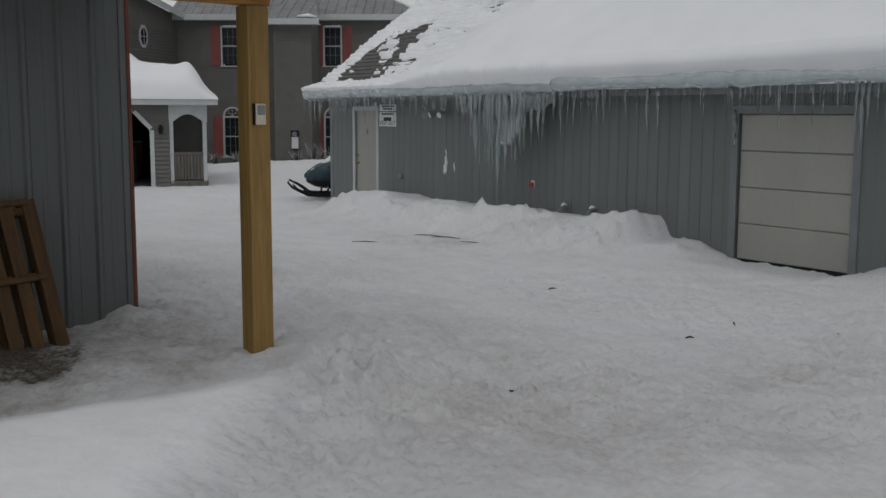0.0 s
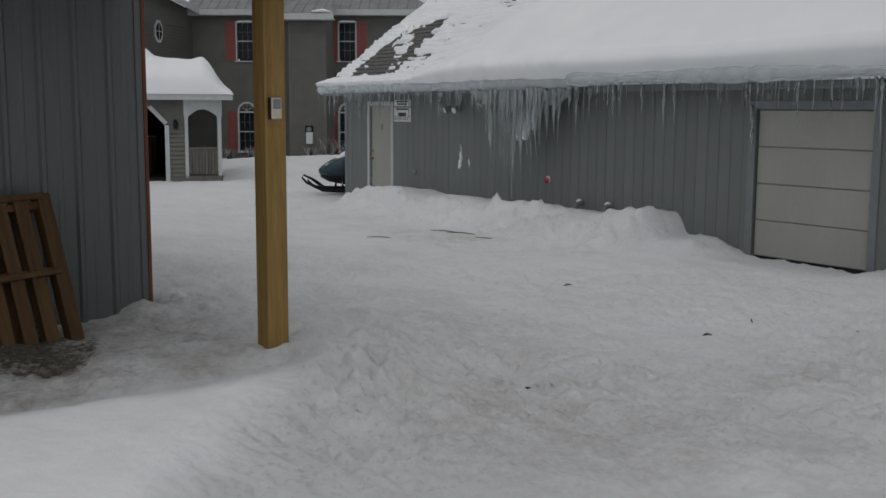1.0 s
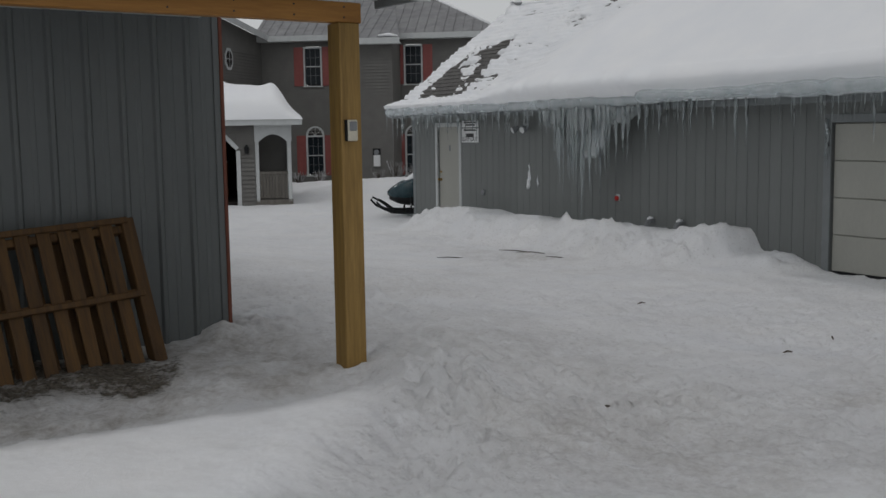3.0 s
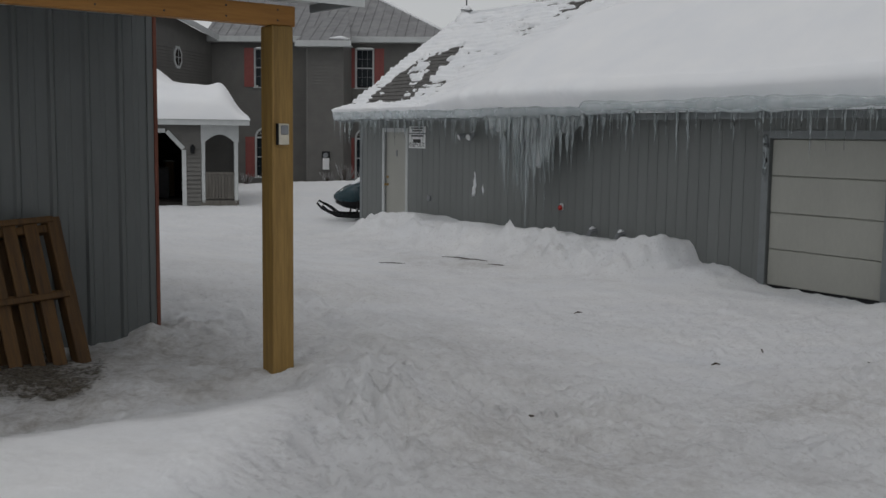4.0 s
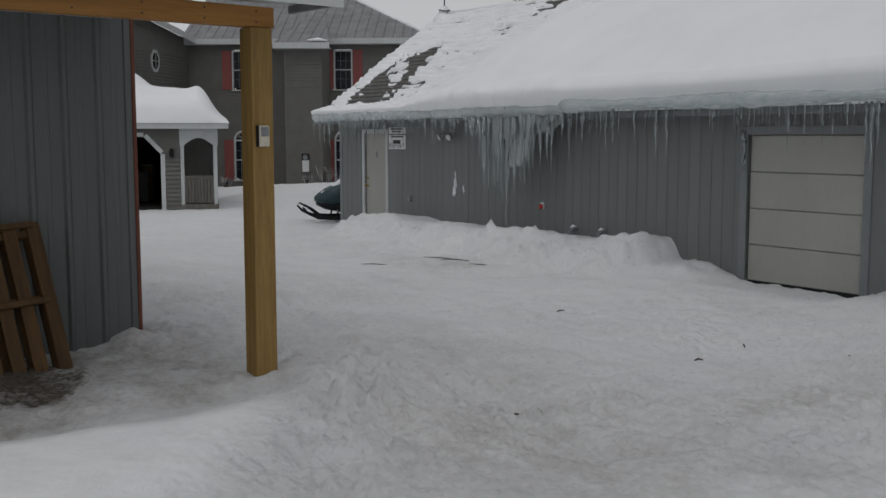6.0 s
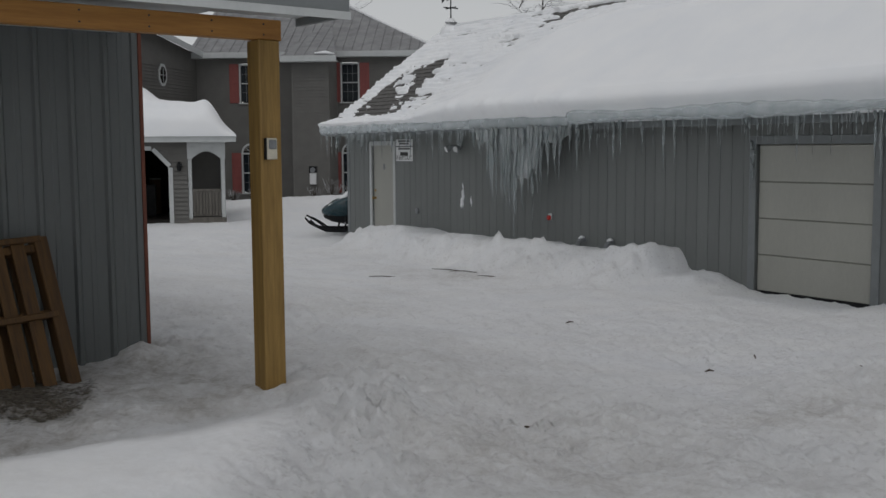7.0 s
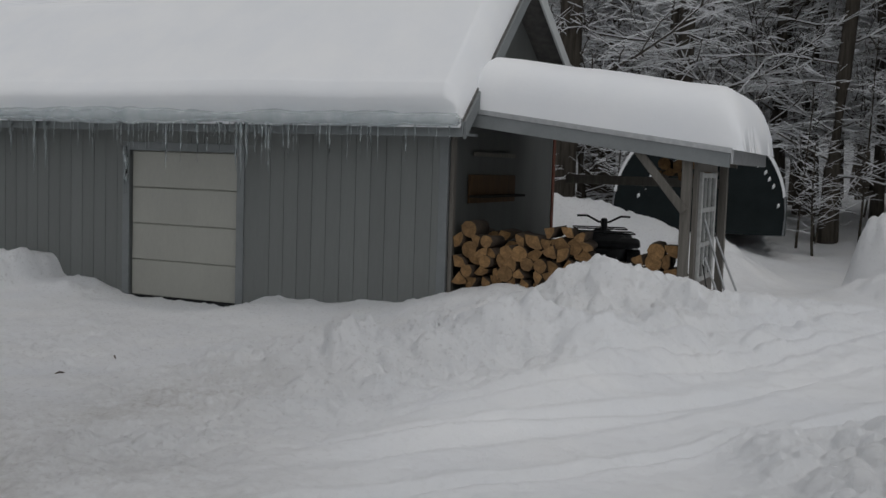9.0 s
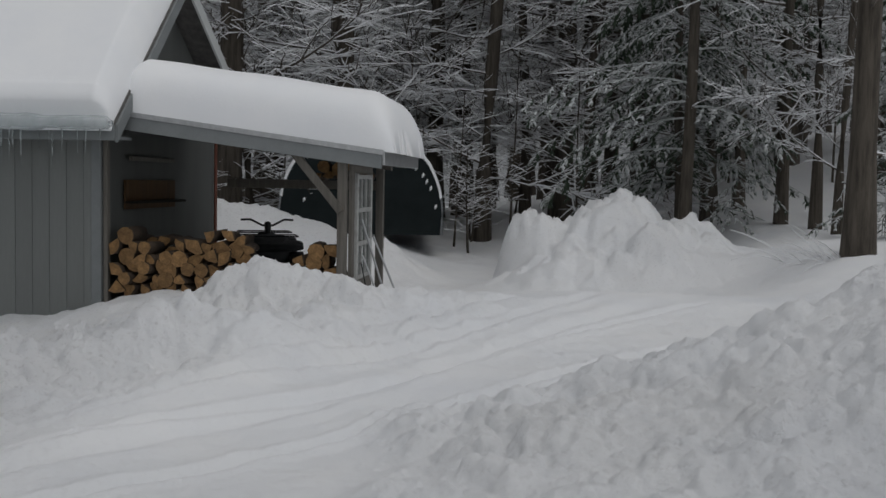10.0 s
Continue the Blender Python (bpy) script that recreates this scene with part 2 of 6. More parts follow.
def part(name, bm, material, parent=None, label="", smooth=False):
    """One mesh object from a bmesh or a mesh, under a thing or a part."""
    if isinstance(bm, bmesh.types.BMesh):
        me = bpy.data.meshes.new(name)
        bmesh.ops.recalc_face_normals(bm, faces=bm.faces[:])
        if smooth:
            for f in bm.faces:
                f.smooth = True
        bm.to_mesh(me)
        bm.free()
        me.materials.append(material)
    else:
        me = bm
    ob = new(name, me)
    if parent is not None:
        ob.parent = parent
    if label:
        ob["label"] = label
    return ob


def thing(name, m, label, category, group="", kind=""):
    e = new(name)
    e.matrix_world = m
    e.empty_display_size = 0.2
    return tagged(e, label, category, group, kind)


def box(bm, x0, x1, y0, y1, z0, z1, bevel=0.0, m=None):
    vs = [bm.verts.new(p) for p in ((x0, y0, z0), (x1, y0, z0), (x1, y1, z0), (x0, y1, z0), (x0, y0, z1), (x1, y0, z1), (x1, y1, z1), (x0, y1, z1))]
    fs = [bm.faces.new([vs[i] for i in q]) for q in ((3, 2, 1, 0), (4, 5, 6, 7), (0, 1, 5, 4), (1, 2, 6, 5), (2, 3, 7, 6), (3, 0, 4, 7))]
    if m is not None:
        bmesh.ops.transform(bm, matrix=m, verts=vs)
    if bevel:
        es = list({e for f in fs for e in f.edges})
        bmesh.ops.bevel(bm, geom=es, offset=bevel, segments=1, affect="EDGES", profile=0.5)
    return bm


def boxed(*a, bevel=0.0, m=None):
    return box(bmesh.new(), *a, bevel=bevel, m=m)


def prism(bm, outline, y0, y1):
    """An outline in x and z, pushed from y0 to y1."""
    a = [bm.verts.new((x, y0, z)) for x, z in outline]
    b = [bm.verts.new((x, y1, z)) for x, z in outline]
    bm.faces.new(a)
    bm.faces.new(b[::-1])
    n = len(a)
    for i in range(n):
        bm.faces.new((a[i], b[i], b[(i + 1) % n], a[(i + 1) % n]))
    return bm


def tube(bm, pts, radii, sides=8):
    """A round bar through points."""
    rings = []
    for i, p in enumerate(pts):
        p = Vector(p)
        d = (Vector(pts[min(i + 1, len(pts) - 1)]) - Vector(pts[max(i - 1, 0)])).normalized()
        q = d.to_track_quat("Z", "Y")
        r = radii[i] if hasattr(radii, "__len__") else radii
        rings.append([bm.verts.new(p + q @ Vector((r * math.cos(2 * math.pi * k / sides), r * math.sin(2 * math.pi * k / sides), 0))) for k in range(sides)])
    for a, b in zip(rings, rings[1:]):
        for k in range(sides):
            bm.faces.new((a[k], a[(k + 1) % sides], b[(k + 1) % sides], b[k]))
    bm.faces.new(rings[0][::-1])
    bm.faces.new(rings[-1])
    return bm


# smooth value noise on arrays
_tab = np.random.RandomState(7).rand(256, 256)


def vnoise(x, y):
    x, y = np.asarray(x, float), np.asarray(y, float)
    xi, yi = np.floor(x).astype(int), np.floor(y).astype(int)
    fx, fy = x - xi, y - yi
    fx, fy = fx * fx * (3 - 2 * fx), fy * fy * (3 - 2 * fy)
    g = lambda a, b: _tab[a % 256, b % 256]
    return (g(xi, yi) * (1 - fx) + g(xi + 1, yi) * fx) * (1 - fy) + (g(xi, yi + 1) * (1 - fx) + g(xi + 1, yi + 1) * fx) * fy


def fbm(x, y, octaves=4, gain=0.5):
    t, a, n = 0, 1.0, 0
    for k in range(octaves):
        t = t + a * (vnoise(x * 2 ** k + 17.3 * k, y * 2 ** k + 9.1 * k) - 0.5)
        n += a
        a *= gain
    return 2 * t / n


def clods(x, y, cell, keep, seed):
    """Broken lumps: one rounded, uneven boulder of snow in some cells of a jittered net, with its height."""
    wx, wy = x / cell + 0.35 * fbm(x / cell * 1.3 + seed, y / cell * 1.3, 2), y / cell + 0.35 * fbm(x / cell * 1.3, y / cell * 1.3 + seed, 2)
    ix, iy = np.floor(wx).astype(int), np.floor(wy).astype(int)
    top = np.zeros_like(wx)
    for dx in (-1, 0, 1):
        for dy in (-1, 0, 1):
            cx, cy = ix + dx, iy + dy
            a = _tab[(cx * 31 + cy * 17 + seed) % 256, (cy * 57 + cx * 7 + seed * 3) % 256]
            b = _tab[(cx * 13 + cy * 41 + seed * 5) % 256, (cy * 29 + cx * 3 + seed) % 256]
            c = _tab[(cx * 19 + cy * 23 + seed * 7) % 256, (cy * 11 + cx * 47 + seed) % 256]
            r = 0.32 + 0.36 * c
            d2 = ((wx - cx - 0.5 - 0.7 * (a - 0.5)) ** 2 + (wy - cy - 0.5 - 0.7 * (b - 0.5)) ** 2) / r ** 2
            top = np.maximum(top, np.where((a * 7.3 + b * 3.1) % 1.0 < keep, r * np.sqrt(np.clip(1 - d2, 0, 1)), 0))
    return top * cell


def sstep(a, b, x):
    t = np.clip((x - a) / (b - a), 0, 1)
    return t * t * (3 - 2 * t)


def hump(x, y, cx, cy, rx, ry, turn=0.0, sharp=1.0):
    c, s = math.cos(radians(turn)), math.sin(radians(turn))
    a, b = (x - cx) * c + (y - cy) * s, -(x - cx) * s + (y - cy) * c
    return np.exp(-(((a / rx) ** 2 + (b / ry) ** 2) ** sharp))


# ---- plan of the barn: s along its long wall, u behind it ----
BX, BY = 3.87, 14.30
DX, DY = 0.5846, -0.8113
NX, NY = 0.8113, 0.5846
BARN = Matrix(((DX, NX, 0, BX), (DY, NY, 0, BY), (0, 0, 1, 0), (0, 0, 0, 1)))
# ---- plan of the porch: p along its beam, q behind the post ----
PX, PY = -1.09, 6.52
PORCH = Matrix(((0.76, -0.65, 0, PX), (0.65, 0.76, 0, PY), (0, 0, 1, 0), (0, 0, 0, 1)))


# ---- ground ----
def ground_at(x, y, want_rough=False):
    x, y = np.asarray(x, float), np.asarray(y, float)
    s, u = (x - BX) * DX + (y - BY) * DY, (x - BX) * NX + (y - BY) * NY
    p, q = (x - PX) * 0.76 + (y - PY) * 0.65, -(x - PX) * 0.65 + (y - PY) * 0.76
    r = np.hypot(x, y)
    yard = 0.05 + 0.45 * (1 - sstep(-8.6, -3.0, u))
    right = 0.52 + 0.03 * u.clip(-6, 0)
    z = yard + (right - yard) * sstep(3.0, 7.0, s)
    z = z * (1 - 0.7 * sstep(14, 26, y) * (1 - sstep(2, 6, s)))
    z = z - 0.32 * sstep(0.5, 3.0, u) * sstep(5, 8, s) * (1 - sstep(10, 13, s))
    # the wood's floor rises
    z = z + 0.25 * sstep(12.2, 13.6, s) * sstep(0, 2, u) + 0.75 * sstep(6, 18, u) * sstep(1, 8, s) + 1.4 * sstep(12, 40, u) * sstep(6, 14, s) + 0.35 * sstep(11.5, 14, s) * sstep(-3, 5, u) + 1.1 * sstep(8, 18, u) * sstep(11, 16, s)
    lump = 0.0 * x
    # bank along the barn wall
    w = sstep(-9.30, -8.7, s) * (1 - sstep(-1.36 + 0.10 * fbm(u * 3, s), -1.08, s))
    prof = sstep(-1.75 + 0.3 * fbm(s * 0.8, 2.0, 3), -0.75 + 0.2 * fbm(s * 1.3, 8.0, 3), u)
    z = z + w * prof * (0.31 + 0.10 * fbm(s * 0.6, 1.0, 3)) * (u < 1.5)
    z = z + w * sstep(-2.0, -1.2, u) * (1 - sstep(-0.6, -0.3, u)) * 0.22 * (0.3 - np.abs(fbm(s * 1.7, u * 1.9, 3, 0.6)))
    lump = lump + w * sstep(-2.2, -1.0, u) * (u < 0.5) * (1 - 0.9 * sstep(-1.0, -0.5, u))
    w = sstep(-2.2, -1.4, s) * (1 - sstep(-0.5, 0.0, s)) * sstep(-1.3, -0.3, u)
    z = z + 0.13 * w * (1 + fbm(s * 3, u * 3, 3))
    # drift along the wall past the overhead door
    w = sstep(1.75, 2.3, s) * (1 - sstep(5.2, 6.5, s)) * sstep(-1.6, -0.1, u) * (u < 2)
    z = z + w * (0.13 + 0.015 * (s - 2)) * (1 + 0.35 * fbm(s * 2.2, u * 2, 3))
    # swept strip before the overhead door
    z = z - 0.07 * sstep(-0.2, 0.15, s) * (1 - sstep(1.5, 1.9, s)) * sstep(-1.0, -0.15, u) * (u < 1)
    # heap before the wood shelter
    z = z + 0.46 * hump(x, y, 6.75, 7.85, 0.55, 0.8, 20, 0.8) + 0.02 * hump(x, y, 6.0, 8.1, 1.3, 0.7, -40) + 0.12 * hump(x, y, 7.7, 7.2, 1.3, 0.8, -30)
    lump = lump + 0.9 * hump(x, y, 6.5, 7.6, 1.9, 1.3, -40)
    # rough ridge left by the plough, curving across the yard's edge
    z = z + 0.16 * hump(x, y, 4.6, 7.0, 2.2, 0.55, -12) + 0.12 * hump(x, y, 5.9, 6.3, 1.6, 0.35, 25) + 0.10 * hump(x, y, 4.6, 5.6, 1.8, 0.4, 18)
    z = z + 0.17 * hump(x, y, 5.05, 6.55, 0.80, 0.30, -45, 2.0) + 0.10 * hump(x, y, 3.6, 7.1, 0.9, 0.35, -25, 1.5)
    lump = lump + 0.75 * hump(x, y, 4.2, 6.8, 2.4, 1.1, 0) + 0.45 * hump(x, y, 1.9, 5.6, 1.0, 0.5, 15) + 0.6 * hump(x, y, 3.6, 8.0, 1.4, 0.7, -20)
    # crest of the side track
    z = z + 0.16 * hump(x, y, 9.8, 6.0, 2.6, 1.1, -35)
    # near bank thrown up beside the track: its crest lies across, its face rises from the yard
    away, across = (x - 0.45) * 0.70 + (y + 0.18) * 0.71, (x - 0.45) * 0.71 - (y + 0.18) * 0.70
    wob = 0.28 * fbm(x * 0.9, y * 0.9, 4, 0.6)
    w = sstep(-0.20, 0.25, across + wob) * sstep(3.0, 5.6, away + wob) * (1 - sstep(5.75, 6.9, away + wob - 0.12 * across.clip(0, 3)))
    out = across.clip(0, 3.0)
    z = z + w * (0.05 + 0.13 * out + 0.055 * out * out) * (1 - sstep(4, 9, across))
    lump = lump + 1.0 * w * (1 - sstep(4, 9, across))
    w_near = w
    # great ploughed pile
    pile = np.maximum.reduce([1.12 * hump(x, y, 14.3, 8.75, 1.2, 1.0, 0, 1.6), 1.0 * hump(x, y, 13.35, 9.45, 0.62, 0.62, 0, 2.4), 0.80 * hump(x, y, 14.6, 7.95, 1.0, 1.0, 0, 1.3), 0.7 * hump(x, y, 13.6, 8.2, 1.6, 1.0, -50, 1.2), 0.5 * hump(x, y, 12.4, 12.2, 1.0, 0.8, 20, 1.0)])
    z = z + pile * (1 + 0.16 * fbm(x * 1.1, y * 1.1, 3, 0.5)) + pile.clip(0, 0.8) * (0.20 * (0.3 - np.abs(fbm(x * 1.5, y * 1.5, 2))) + 0.22 * (0.3 - np.abs(fbm(x * 3.4 + 3, y * 3.4, 4, 0.68))))
    z = z + pile.clip(0, 0.5) * (0.55 * clods(x, y, 0.75, 0.7, 3) + 0.9 * clods(x, y, 0.36, 0.6, 5) + 0.9 * clods(x, y, 0.18, 0.6, 7))
    lump = lump + 0.9 * pile.clip(0, 1)
    z = z + 1.30 * hump(x, y, 12.1, 16.1, 2.4, 1.1, -35)
    lump = lump + 0.8 * hump(x, y, 12.2, 16.2, 2.2, 1.2, -35)
    # bank before the house
    z = z + 0.30 * hump(x, y, -4.5, 37.3, 4.5, 1.3, 0) + 0.2 * hump(x, y, -6.2, 34.0, 1.2, 2.0, 0)
    lump = lump + 0.5 * hump(x, y, -4.5, 37.3, 4.5, 1.6, 0)
    # smooth drift beside the post, broken at the drive's edge
    edge = sstep(-0.05, 0.60, -(x + 0.47 + 0.14 * (5.7 - y).clip(0, 3) + 0.12 * fbm(x * 2.2, y * 2.2, 4)))
    back = sstep(-0.06, 0.70, -(q + 0.24 + 0.06 * fbm(p * 0.8, 4.0, 3)))
    z = z + edge * back * (0.13 + 0.05 * sstep(5.6, 4.2, y)) * (1 - sstep(6.3, 6.8, y))
    z = z + 0.09 * hump(x, y, -0.92, 6.36, 0.30, 0.22, 0, 1.0) + 0.07 * hump(x, y, -0.60, 5.85, 0.28, 0.5, 20) + 0.05 * hump(x, y, -0.72, 5.3, 0.3, 0.4, 10)
    lump = lump + 1.0 * hump(x, y, -0.46, 5.6, 0.30, 1.0, 6)
    # clods at the cladding's corner
    z = z + 0.09 * hump(x, y, -2.25, 7.45, 0.16, 0.16) + 0.06 * hump(x, y, -2.0, 7.7, 0.3, 0.25)
    lump = lump + 0.35 * hump(x, y, -1.9, 7.7, 0.5, 0.6)
    # trodden and driven surface
    road = 1 - np.clip(lump, 0, 1)
    soft = edge * back
    rough = (1 - 0.45 * sstep(4.0, 7.0, s)) * (0.55 + 0.9 * np.clip(0.5 + 1.6 * fbm(x * 0.45 + 3, y * 0.45, 3), 0, 1))
    z = z + (0.040 * fbm(x * 1.1, y * 1.1, 4, 0.55) + rough * (0.046 * fbm(x * 3.1, y * 3.1, 4, 0.72) - 0.014 * np.abs(fbm(x * 8.1 + 2, y * 8.1, 3, 0.72)))) * (0.45 + 0.55 * road) * (1 - 0.88 * soft)
    z = z + (1 - 0.9 * soft * sstep(0.35, 0.8, edge)) * np.clip(lump, 0, 1.2) * (0.08 * fbm(x * 1.9 + 5, y * 1.9, 4, 0.6) + (0.10 - 0.05 * w_near) * (0.35 - np.abs(fbm(x * 4.6, y * 4.6, 4, 0.65))))
    # clods broken off the banks, and small bits pressed into the drive
    near = 1 - sstep(16, 26, r)
    heap = np.clip(lump, 0, 1) * (1 - 0.9 * soft) * near * (1 - 0.40 * w_near) * (1 - 0.6 * (u > -1.0) * (s < -0.9))
    z = z + heap * (0.65 * clods(x, y, 0.34, 0.40, 11) + 0.80 * clods(x, y, 0.15, 0.55, 13) + 0.80 * clods(x, y, 0.075, 0.6, 17))
    z = z + hump(x, y, -0.50, 5.7, 0.28, 0.9, 6) * (0.75 * clods(x, y, 0.16, 0.6, 19) + 0.6 * clods(x, y, 0.08, 0.6, 31))
    loose = np.clip(0.5 + 1.8 * fbm(x * 0.5 + 9, y * 0.5, 3), 0, 1) * (1 - soft) * (1 - heap) * (1 - sstep(9, 14, r)) * (1 - 0.6 * sstep(4.5, 7, s))
    z = z + loose * (0.55 * clods(x, y, 0.11, 0.35, 23) + 0.60 * clods(x, y, 0.055, 0.30, 29)) - 0.042 * loose * sstep(0.10, 0.35, fbm(x * 7, y * 7, 3, 0.6))
    # wheel ruts
    for ax, ay, bx, by, wd_, dp in ((-1.9, 11.0, -0.55, 7.0, 0.10, 0.030), (-1.6, 11.0, -0.2, 7.2, 0.10, 0.025), (2.4, 4.9, 9.5, 5.3, 0.10, 0.040), (3.0, 5.6, 9.8, 5.9, 0.08, 0.045), (2.6, 5.2, 10.5, 5.0, 0.04, 0.040), (3.2, 6.4, 9.0, 6.3, 0.07, 0.050), (1.6, 4.4, 8.6, 4.2, 0.05, 0.045), (3.4, 6.0, 8.6, 6.0, 0.05, 0.035), (0.2, 8.2, 1.0, 4.2, 0.35, 0.03)):
        lx, ly = bx - ax, by - ay
        ln = math.hypot(lx, ly)
        t = ((x - ax) * lx + (y - ay) * ly) / ln
        dd = ((x - ax) * -ly + (y - ay) * lx) / ln + 0.12 * np.sin(t * 0.8)
        on = sstep(-0.3, 0.6, t) * (1 - sstep(ln - 0.6, ln + 0.5, t))
        z = z - dp * on * (np.exp(-(dd / wd_) ** 2) - 0.5 * np.exp(-((np.abs(dd) - 1.7 * wd_) / wd_) ** 2)) 
    if want_rough:
        return z, np.clip((0.5 + 0.5 * (1 - sstep(4.5, 7.5, s)) + 0.7 * np.clip(lump, 0, 1)) * (1 - 0.85 * soft) * (0.45 + 0.75 * rough), 0.08, 1.0) * (1 - 0.35 * w_near)
    return z


def dirt_at(x, y):
    s, u = (x - BX) * DX + (y - BY) * DY, (x - BX) * NX + (y - BY) * NY
    p, q = (x - PX) * 0.76 + (y - PY) * 0.65, -(x - PX) * 0.65 + (y - PY) * 0.76
    d = 1.0 * sstep(-0.40, 0.1, q + 0.10 * fbm(p * 2, q * 2, 3)) * (1 - sstep(1.6, 2.2, q)) * (1 - 0.42 * sstep(-1.5, -0.3, p)) * (1 - sstep(-0.4, 0.5, p)) * (0.88 + 0.7 * fbm(x * 1.6, y * 1.6, 3)).clip(0.6, 1) * sstep(-12, -9, p)
    drive = 0.30 * hump(x, y, 0.1, 7.3, 0.7, 1.4, 15) + 0.62 * hump(x, y, 0.8, 5.0, 0.8, 0.8, 10) + 0.58 * hump(x, y, 2.1, 6.6, 0.9, 0.45, 20) + 0.30 * hump(x, y, -0.4, 15.9, 1.3, 0.7, -20) + 0.22 * hump(x, y, -1.5, 9.5, 1.8, 2.5, 0) + 0.3 * hump(x, y, 1.9, 4.4, 0.6, 0.8)
    drive = drive + 0.20 * (1 - sstep(-1.8, -0.8, u)) * (1 - sstep(4.5, 6.5, s)) * (1 - sstep(16, 30, y))
    drive = drive + 0.34 * hump(x, y, 4.9, 2.75, 0.9, 0.45, -45) + 0.18 * hump(x, y, 12.0, 11.0, 2.5, 1.5, -30)
    return np.clip(d + 0.62 * drive.clip(0, 0.9) * (0.8 + 1.1 * fbm(x * 0.7, y * 0.7, 4, 0.6)).clip(0.1), 0, 1)


def make_ground():
    fine = np.radians(np.arange(-32, 82.001, 0.16))
    rest = np.radians(np.arange(84, 328, 4.0))
    th = np.concatenate([fine, rest])
    rr = np.concatenate([[0.05, 1.0, 2.0], np.geomspace(2.6, 24, 540), np.geomspace(24.3, 70, 110), np.geomspace(75, 1500, 24)])
    T, R = np.meshgrid(th, rr)
    X, Y = R * np.sin(T), R * np.cos(T)
    Zg, rough = ground_at(X, Y, True)
    P = np.stack([X, Y, Zg], -1)
    me = grid_mesh("ground", P[:, ::-1], GROUND, wrap=True)
    at = me.attributes.new("dirt", "FLOAT", "POINT")
    at.data.foreach_set("value", dirt_at(X, Y)[:, ::-1].ravel().astype(np.float32))
    at = me.attributes.new("rough", "FLOAT", "POINT")
    at.data.foreach_set("value", rough[:, ::-1].ravel().astype(np.float32))
    return tagged(new("ground", me), "packed snow yard with ruts, banks and soil showing", "ground", kind="structure")


make_ground()


def gz(x, y):
    return float(ground_at(np.array([x]), np.array([y]))[0])


def barn_xy(s, u):
    return BX + s * DX + u * NX, BY + s * DY + u * NY


# ---- barn ----
S0, S1, DEPTH = -11.06, 4.64, 4.0
EAVE_U, EAVE_Z, RIDGE_U, RIDGE_Z = -0.45, 2.36, 2.62, 4.60
ROOF0, ROOF1 = -11.2, 5.02
barn = thing("barn", BARN, "long grey board-sided barn with deep snow on its roof", "barn")


END_U, END_Z, BEND = 1.72, 4.36, -4.5


def ridge_at(s):
    """The ridge runs level to the bend, then falls a little off towards the near gable."""
    t = (s - BEND) / (ROOF1 - BEND)
    t = np.clip(t, 0, 1)
    return RIDGE_U + (END_U - RIDGE_U) * t, RIDGE_Z + (END_Z - RIDGE_Z) * t


def roof_z(u, s=-11.0):
    ru, rz = ridge_at(s)
    return EAVE_Z + (rz - EAVE_Z) * (u - EAVE_U) / (ru - EAVE_U)


OPENINGS = ((-10.02, -9.16, 2.02), (0.0, 1.73, 1.97))
front = part("wall", boxed(S0, OPENINGS[0][0], -0.004, 0.15, -0.3, 2.62), SIDING, barn)
part("wall_panel", boxed(OPENINGS[0][1], OPENINGS[1][0], -0.004, 0.15, -0.3, 2.62), SIDING, front)
part("wall_panel", boxed(OPENINGS[1][1], S1, -0.004, 0.15, -0.3, 2.62), SIDING, front)
part("wall_panel", boxed(OPENINGS[0][0], OPENINGS[0][1], -0.004, 0.15, OPENINGS[0][2], 2.62), SIDING, front)
part("wall_panel", boxed(OPENINGS[1][0], OPENINGS[1][1], -0.004, 0.15, OPENINGS[1][2], 2.62), SIDING, front)
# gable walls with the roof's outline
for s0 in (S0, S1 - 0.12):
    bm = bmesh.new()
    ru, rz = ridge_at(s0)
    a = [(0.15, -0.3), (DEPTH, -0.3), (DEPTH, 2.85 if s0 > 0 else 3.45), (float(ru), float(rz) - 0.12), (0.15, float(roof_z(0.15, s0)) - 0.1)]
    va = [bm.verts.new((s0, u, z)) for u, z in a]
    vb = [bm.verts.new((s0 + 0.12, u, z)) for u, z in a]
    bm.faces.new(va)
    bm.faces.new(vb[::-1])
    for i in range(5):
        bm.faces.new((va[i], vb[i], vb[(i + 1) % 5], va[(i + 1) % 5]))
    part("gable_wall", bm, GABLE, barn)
part("back_wall", boxed(S0, S1, DEPTH - 0.12, DEPTH, -0.3, 2.85), SIDING, barn)
part("corner_board", boxed(S1 - 0.09, S1 + 0.02, -0.025, 0.03, -0.2, 2.5, bevel=0.004), TRIM_GREY, barn)
part("corner_board", boxed(S1, S1 + 0.02, DEPTH - 0.07, DEPTH + 0.02, -0.2, 2.8, bevel=0.004), RUST, barn, "rust-red corner strip")
part("corner_board", boxed(S0 - 0.02, S0 + 0.09, -0.025, 0.03, -0.2, 2.5, bevel=0.004), TRIM_GREY, barn)
